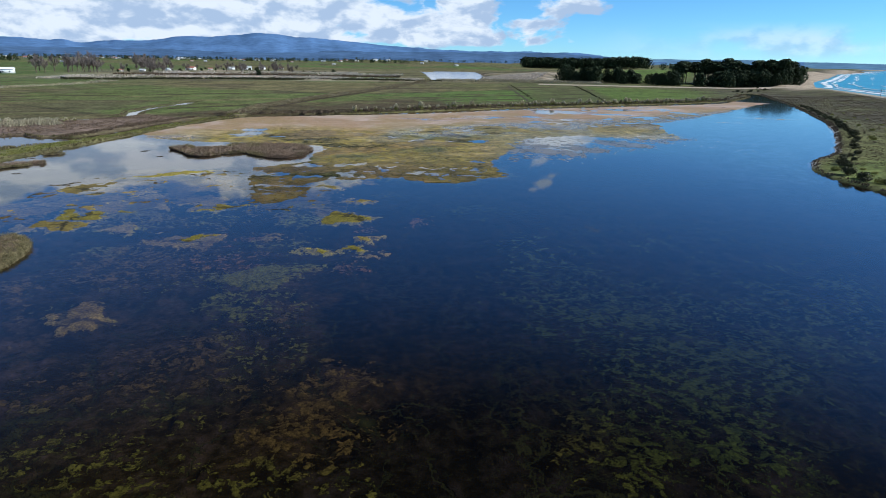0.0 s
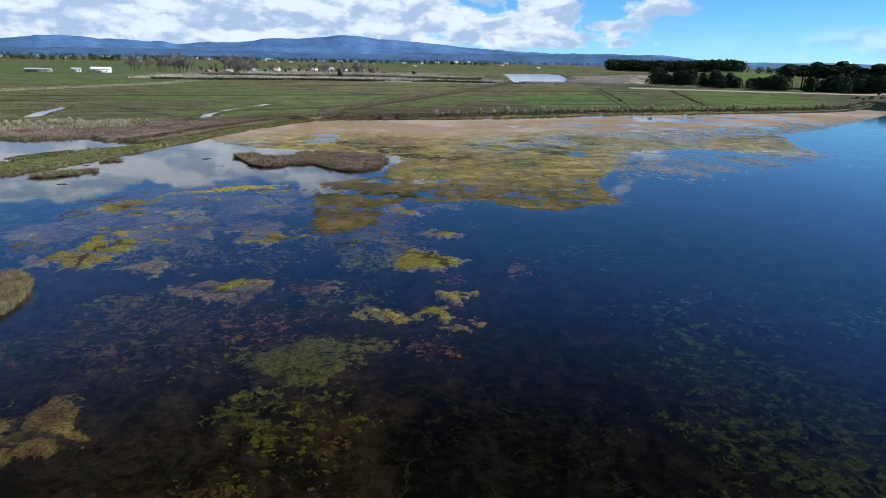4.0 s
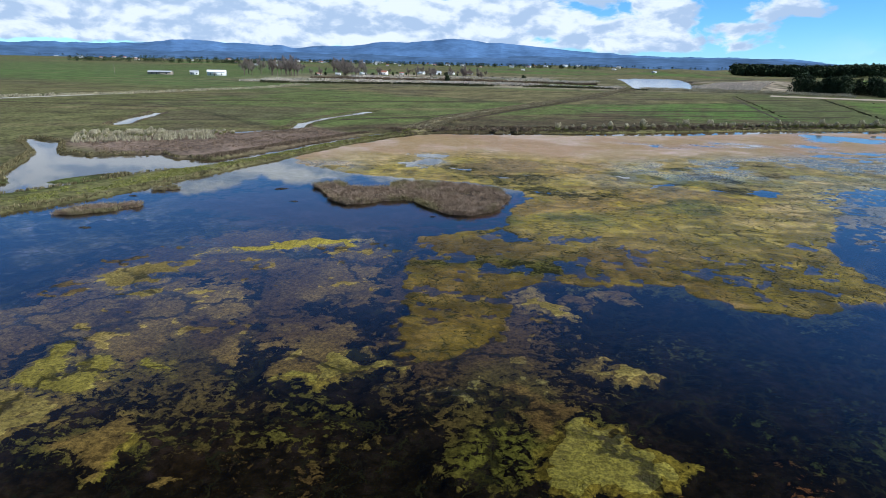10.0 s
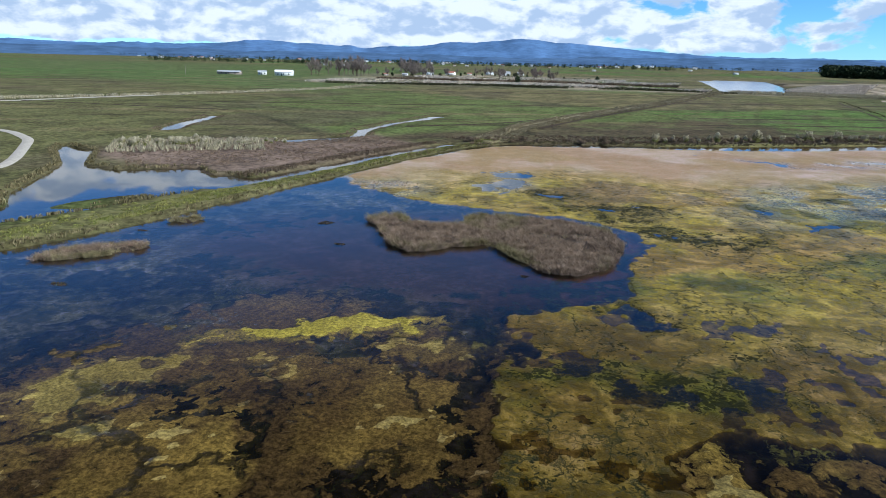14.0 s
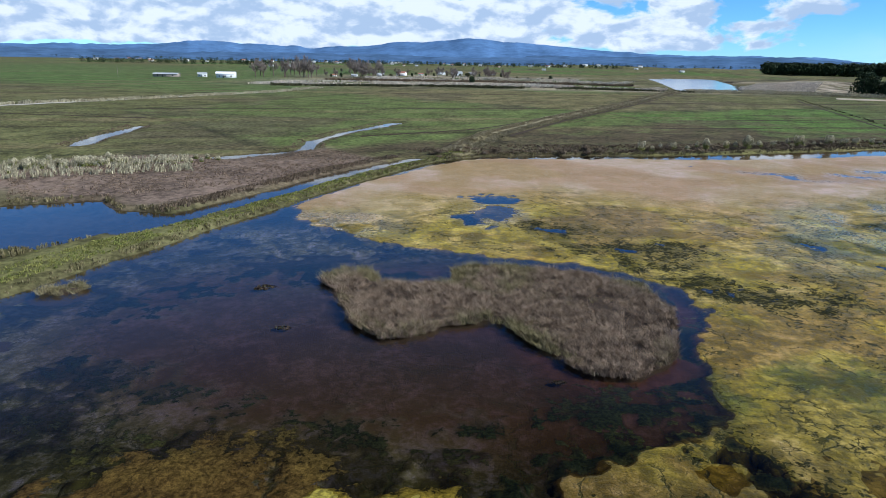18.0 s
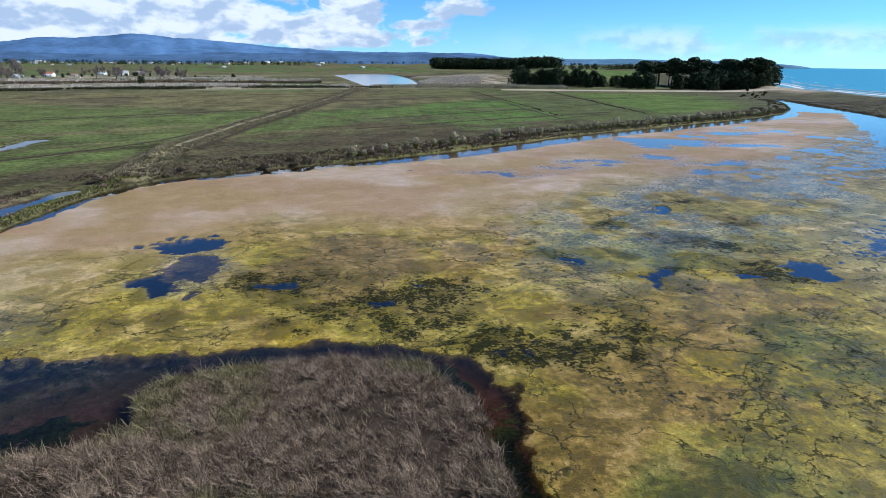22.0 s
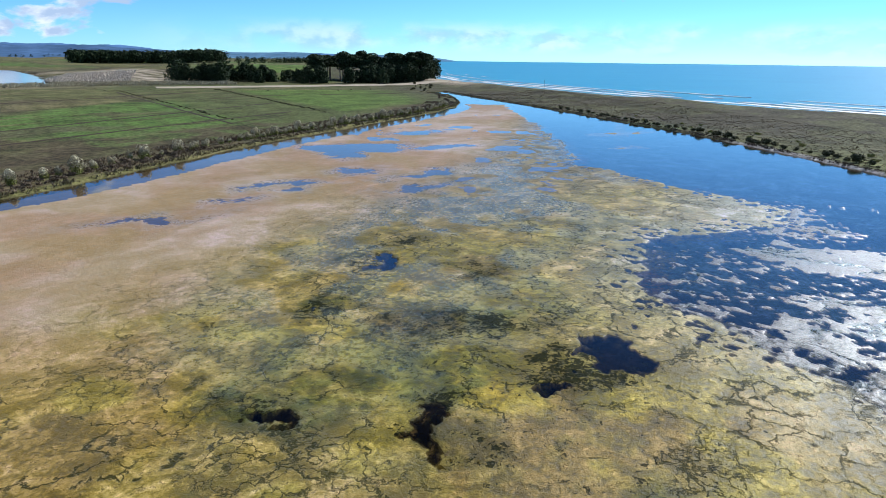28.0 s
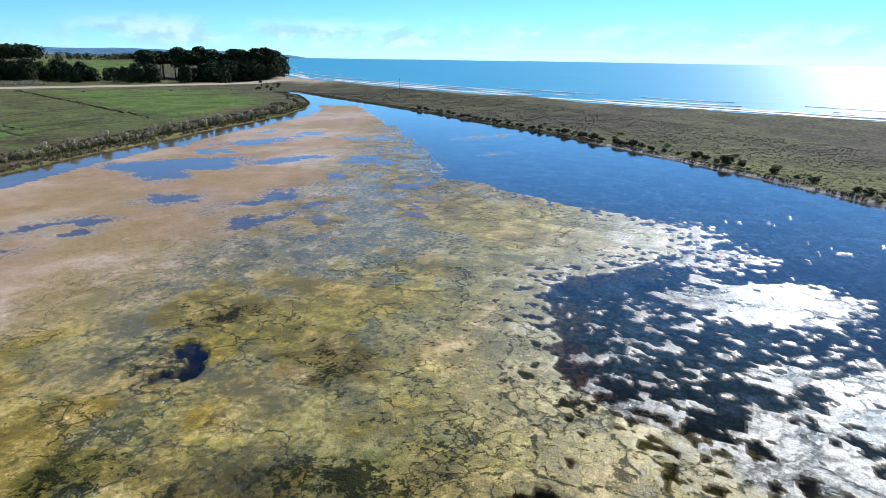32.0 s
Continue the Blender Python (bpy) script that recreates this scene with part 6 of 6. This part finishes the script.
# ---------------------------------------------------------------- buildings
def house(name, label, w, d, h, roof_h, wall, roof, group="", windows=3):
    t = thing(name, label, "building", 0, 0, 0, group)
    part("wall", *block(-w / 2, w / 2, -d / 2, d / 2, -0.4, h, 0.02), wall, t)
    o = 0.5
    co = [(-w / 2 - o, -d / 2 - o, h), (w / 2 + o, -d / 2 - o, h), (w / 2 + o, d / 2 + o, h), (-w / 2 - o, d / 2 + o, h),
          (-w / 2 - o, 0, h + roof_h), (w / 2 + o, 0, h + roof_h)]
    co += [(x, y, z + 0.18) for x, y, z in co]
    fa = [(0, 1, 5, 4), (2, 3, 4, 5), (6, 7, 11, 10), (8, 9, 10, 11), (0, 1, 7, 6), (2, 3, 9, 8), (0, 4, 10, 6), (3, 4, 10, 9), (1, 5, 11, 7), (2, 5, 11, 8)]
    part("roof", co, fa, roof, t)
    for gx in (-1, 1):
        part("gable", [(gx * w / 2, -d / 2, h - 0.02), (gx * w / 2, d / 2, h - 0.02), (gx * w / 2, 0.1, h + roof_h * 0.97), (gx * w / 2, -0.1, h + roof_h * 0.97)],
             [(0, 1, 2, 3)], wall, t)
    part("door", *block(-w * 0.1 - 0.6, -w * 0.1 + 0.6, -d / 2 - 0.06, -d / 2 + 0.02, 0, 2.1, 0.02), M_GLASS, t)
    for i in range(windows):
        x = -w / 2 + w * (i + 0.6) / (windows + 0.2)
        if abs(x + w * 0.1) < 1.4:
            continue
        part("window", *block(x - 0.6, x + 0.6, -d / 2 - 0.05, -d / 2 + 0.02, 0.9, 2.1, 0.02), M_GLASS, t)
    return t


def put(ob, x, y, turn, size=1.0):
    ob.matrix_basis = Matrix.LocRotScale((x, y, float(ground_z(x, y)[0])), Euler((0, 0, radians(turn))), (size, size, size))


put(house("farm_shed", "long white farm shed with a pale roof", 17, 10, 3.8, 1.6, M_WHITE, M_WHITE), -247, 699, 10)
put(house("farm_shed", "small white shed beside the long shed", 8, 6, 3, 1.2, M_WHITE, M_ROOF), -272, 704, 18)
put(house("farm_shed", "low grey milking shed on the pasture", 22, 9, 2.6, 1.0, M_WOOD, M_ROOF), -300, 690, 6)
H1 = house("farmhouse", "white farmhouse with a grey iron roof", 13, 9, 3.2, 2.4, M_WHITE, M_ROOF, "houses on the plain")
put(H1, -38, 965, 12)
H2 = house("farmhouse", "white farmhouse with a red iron roof", 11, 8, 3.0, 2.2, M_WHITE, M_REDROOF, "houses on the plain")
put(H2, -105, 905, -15)
for x, y, a, s, proto in ((-60, 985, 30, 1.1, 1), (-18, 1010, -20, 1, 1), (-84, 940, 5, 0.8, 2), (-128, 880, 40, 0.8, 1), (-150, 830, 0, 0.7, 1), (10, 1060, 15, 0.9, 2),
                          (-170, 815, 20, 0.7, 2), (-420, 1500, 0, 1.3, 1), (-455, 1480, 25, 1.2, 1), (-380, 1510, -10, 1.1, 2), (-600, 1900, 10, 1.4, 1),
                          (-640, 1880, 30, 1.3, 2), (150, 1700, 0, 1.2, 1), (420, 1500, 20, 1.1, 1), (-200, 2100, 0, 1.5, 1), (-240, 2110, 15, 1.4, 2),
                          (-900, 2200, 0, 1.6, 1), (-820, 2300, 20, 1.5, 1), (60, 2300, -10, 1.5, 2), (-1300, 2500, 8, 2, 1), (-1180, 2600, 0, 2, 2)):
    s = min(s, 1.0) * 0.72
    copy_thing((H1, H2)[proto - 1], Matrix.LocRotScale((x, y, float(ground_z(x, y)[0])), Euler((0, 0, radians(a))), (s, s, s)))
for q in range(34):
    x, y = from_bearing(R2.uniform(-33, 14), R2.uniform(2200, 3300), -3, 70)
    s = R2.uniform(0.9, 1.5)
    copy_thing((H1, H2)[q % 2], Matrix.LocRotScale((x, y, float(ground_z(x, y)[0])), Euler((0, 0, R2.uniform(-0.6, 0.6))), (s, s, s)))
W1 = house("warehouse", "long white industrial shed below the far hills", 60, 26, 9, 3, M_WHITE, M_WHITE, "industrial sheds under the hills", 6)
put(W1, -400, 3150, 5, 0.6)
for x, y, a, s in ((-1050, 3000, -10, 0.9), (-330, 3200, 8, 0.7), (-700, 3180, 0, 0.8), (120, 3250, 0, 0.9), (-1500, 3000, 15, 0.9), (-1250, 3100, 0, 0.7),
                   (-1800, 2900, 0, 0.8), (-150, 3180, 20, 0.6)):
    copy_thing(W1, Matrix.LocRotScale((x, y, float(ground_z(x, y)[0])), Euler((0, 0, radians(a))), (s * 0.6, s * 0.6, s * 0.5)))


# ---------------------------------------------------------------- road, posts, log
def road(name, label, pts, width, mat, lift=0.06):
    co, fa = [], []
    dense = []
    for (ax, ay), (bx, by) in zip(pts, pts[1:]):
        k = max(2, int(math.hypot(bx - ax, by - ay) / 2))
        dense += [(ax + (bx - ax) * i / k, ay + (by - ay) * i / k) for i in range(k)]
    dense.append(pts[-1])
    d = np.array(dense, float)
    for i in range(3):
        d[1:-1] = (d[:-2] + 2 * d[1:-1] + d[2:]) / 4
    tg = np.gradient(d, axis=0)
    tg /= np.linalg.norm(tg, axis=1)[:, None]
    nr = np.c_[-tg[:, 1], tg[:, 0]]
    offs = (-0.5, -0.3, 0.0, 0.3, 0.5)
    zc = ground_z(d[:, 0], d[:, 1])
    for i, (p, q) in enumerate(zip(d, nr)):
        for o in offs:
            co.append((p[0] + q[0] * o * width, p[1] + q[1] * o * width, max(zc[i], 0.3) + lift + 0.22 - 0.4 * abs(o)))
    m = len(offs)
    for i in range(len(d) - 1):
        for k in range(m - 1):
            fa.append((i * m + k, i * m + k + 1, (i + 1) * m + k + 1, (i + 1) * m + k))
    return tagged(np_mesh(name, np.array(co), np.array(fa), mat, smooth=True), label, "road", kind="structure")


road("gravel_road", "pale curving gravel farm road", [(-190, 236), (-150, 225.5), (-127, 214), (-114, 203.5), (-105, 191), (-96, 178), (-92, 170), (-95, 160), (-108, 150)], 2.2, M_GRAVEL)
road("farm_track", "pale farm track across the pasture", [(-330, 262), (-203, 299), (-173, 370), (-129, 467), (-117, 535)], 4.0, M_GRAVEL)
# a band of estuary sand, not a track, laid with the road builder
road("beach_track", "pale strip of estuary sand behind the headland", [(225, 532), (270, 510), (350, 478), (420, 452)], 24.0, M_SAND)

t = thing("drift_log", "bleached driftwood log on the causeway edge", "log", -33.9, 185.7, float(ground_z(-33.9, 185.7)[0]) + 0.1, turn=0.9)
co, fa = tube([(0, 0, -0.9), (0.05, 0.02, -0.3), (-0.02, 0.05, 0.4), (0.08, 0, 0.9)], (0.12, 0.15, 0.13, 0.07), 9)
part("log", np.c_[co[:, 2], co[:, 0], co[:, 1]], fa, M_DRIFT, t, smooth=True)
co, fa = tube([(0, 0, 0), (0.1, 0.1, 0.25), (0.15, 0.2, 0.4)], (0.06, 0.04, 0.02), 6)
part("branch_stub", co, fa, M_DRIFT, t)


def weed_clump(x, y, size, seed):
    rng = np.random.default_rng(seed)
    t = thing("weed_clump", "dark clump of drifted weed and dead rush in shallow water", "weed clump", x, y, -0.04)
    k = 90
    px, py = rng.normal(0, 0.30 * size, k), rng.normal(0, 0.18 * size, k)
    part("rush_litter", *blades(px, py, np.zeros(k), 0.07 * size, 0.04, 2.6, rng, (0.2, 0.1)), M_SCRUB, t)
    part("weed_mass", *leaves(0, 0, 0.02, 0.60 * size, 0.32 * size, 0.05 * size, 120, 0.08, rng), M_MUD, t)


for k, (x, y, size) in enumerate(((-28.2, 149.2, 1.6), (-44.3, 123.2, 1.5), (-24.0, 140.4, 1.1), (-28.4, 148.7, 1.0), (-3.7, 133.6, 0.8), (-28.7, 148.6, 0.9), (-47.7, 141.0, 1.0))):
    weed_clump(x, y, size, 70 + k)


def post(x, y, h, r, label, cap=True):
    z = float(ground_z(x, y)[0])
    t = thing("post", label, "post", x, y, z)
    part("pole", *tube([(0, 0, -0.6), (0.01, 0, h * 0.5), (0.02, 0.02, h)], (r, r * 0.95, r * 0.85), 8), M_BARK if h < 2 else M_WOOD, t)
    if cap:
        part("cap", *tube([(0.02, 0.02, h), (0.02, 0.02, h + r * 0.8)], (r * 1.2, r * 0.7), 8), M_WOOD, t)
    return t


post(4.3, 156.1, 1.3, 0.05, "thin wooden stake standing in the shallows", False)
post(400, 352, 6.0, 0.10, "tall beacon post on the spit beach")
post(-146, 560, 8.0, 0.14, "lone power pole on the pasture")
post(-330, 660, 9.0, 0.14, "lone power pole on the pasture")
for q in along([(16, 321), (51, 392), (90, 478)], 9, R1, 0.3):
    post(q[0] + 3.0, q[1], 1.3, 0.06, "weathered fence post beside the bund", False)

for pts in ([(182, 494), (152, 398), (125, 308)], [(60, 330), (128, 352), (190, 372)], [(45, 300), (110, 318), (165, 330)], [(70, 430), (150, 452), (215, 470)],
            [(-150, 330), (-60, 352), (-10, 372), (30, 380)], [(-60, 480), (40, 500), (95, 505)], [(-40, 262), (-10, 285), (25, 345)], [(215, 420), (260, 400), (300, 385)], [(-240, 305), (-150, 300), (-112, 296)]):
    road("farm_drain", "dark muddy farm drain between the fields", pts, 1.5, M_MUD, -0.05)
road("farm_bund", "low straw-grassed bund across the pasture", BUND[1:], 3.4, M_BUND, 0.35)
for side in (-4.2, 4.2):
    road("bund_drain", "narrow dark drain beside the farm bund", [(x + side, y - 0.4 * side) for x, y in BUND[1:]], 1.8, M_MUD, -0.05)
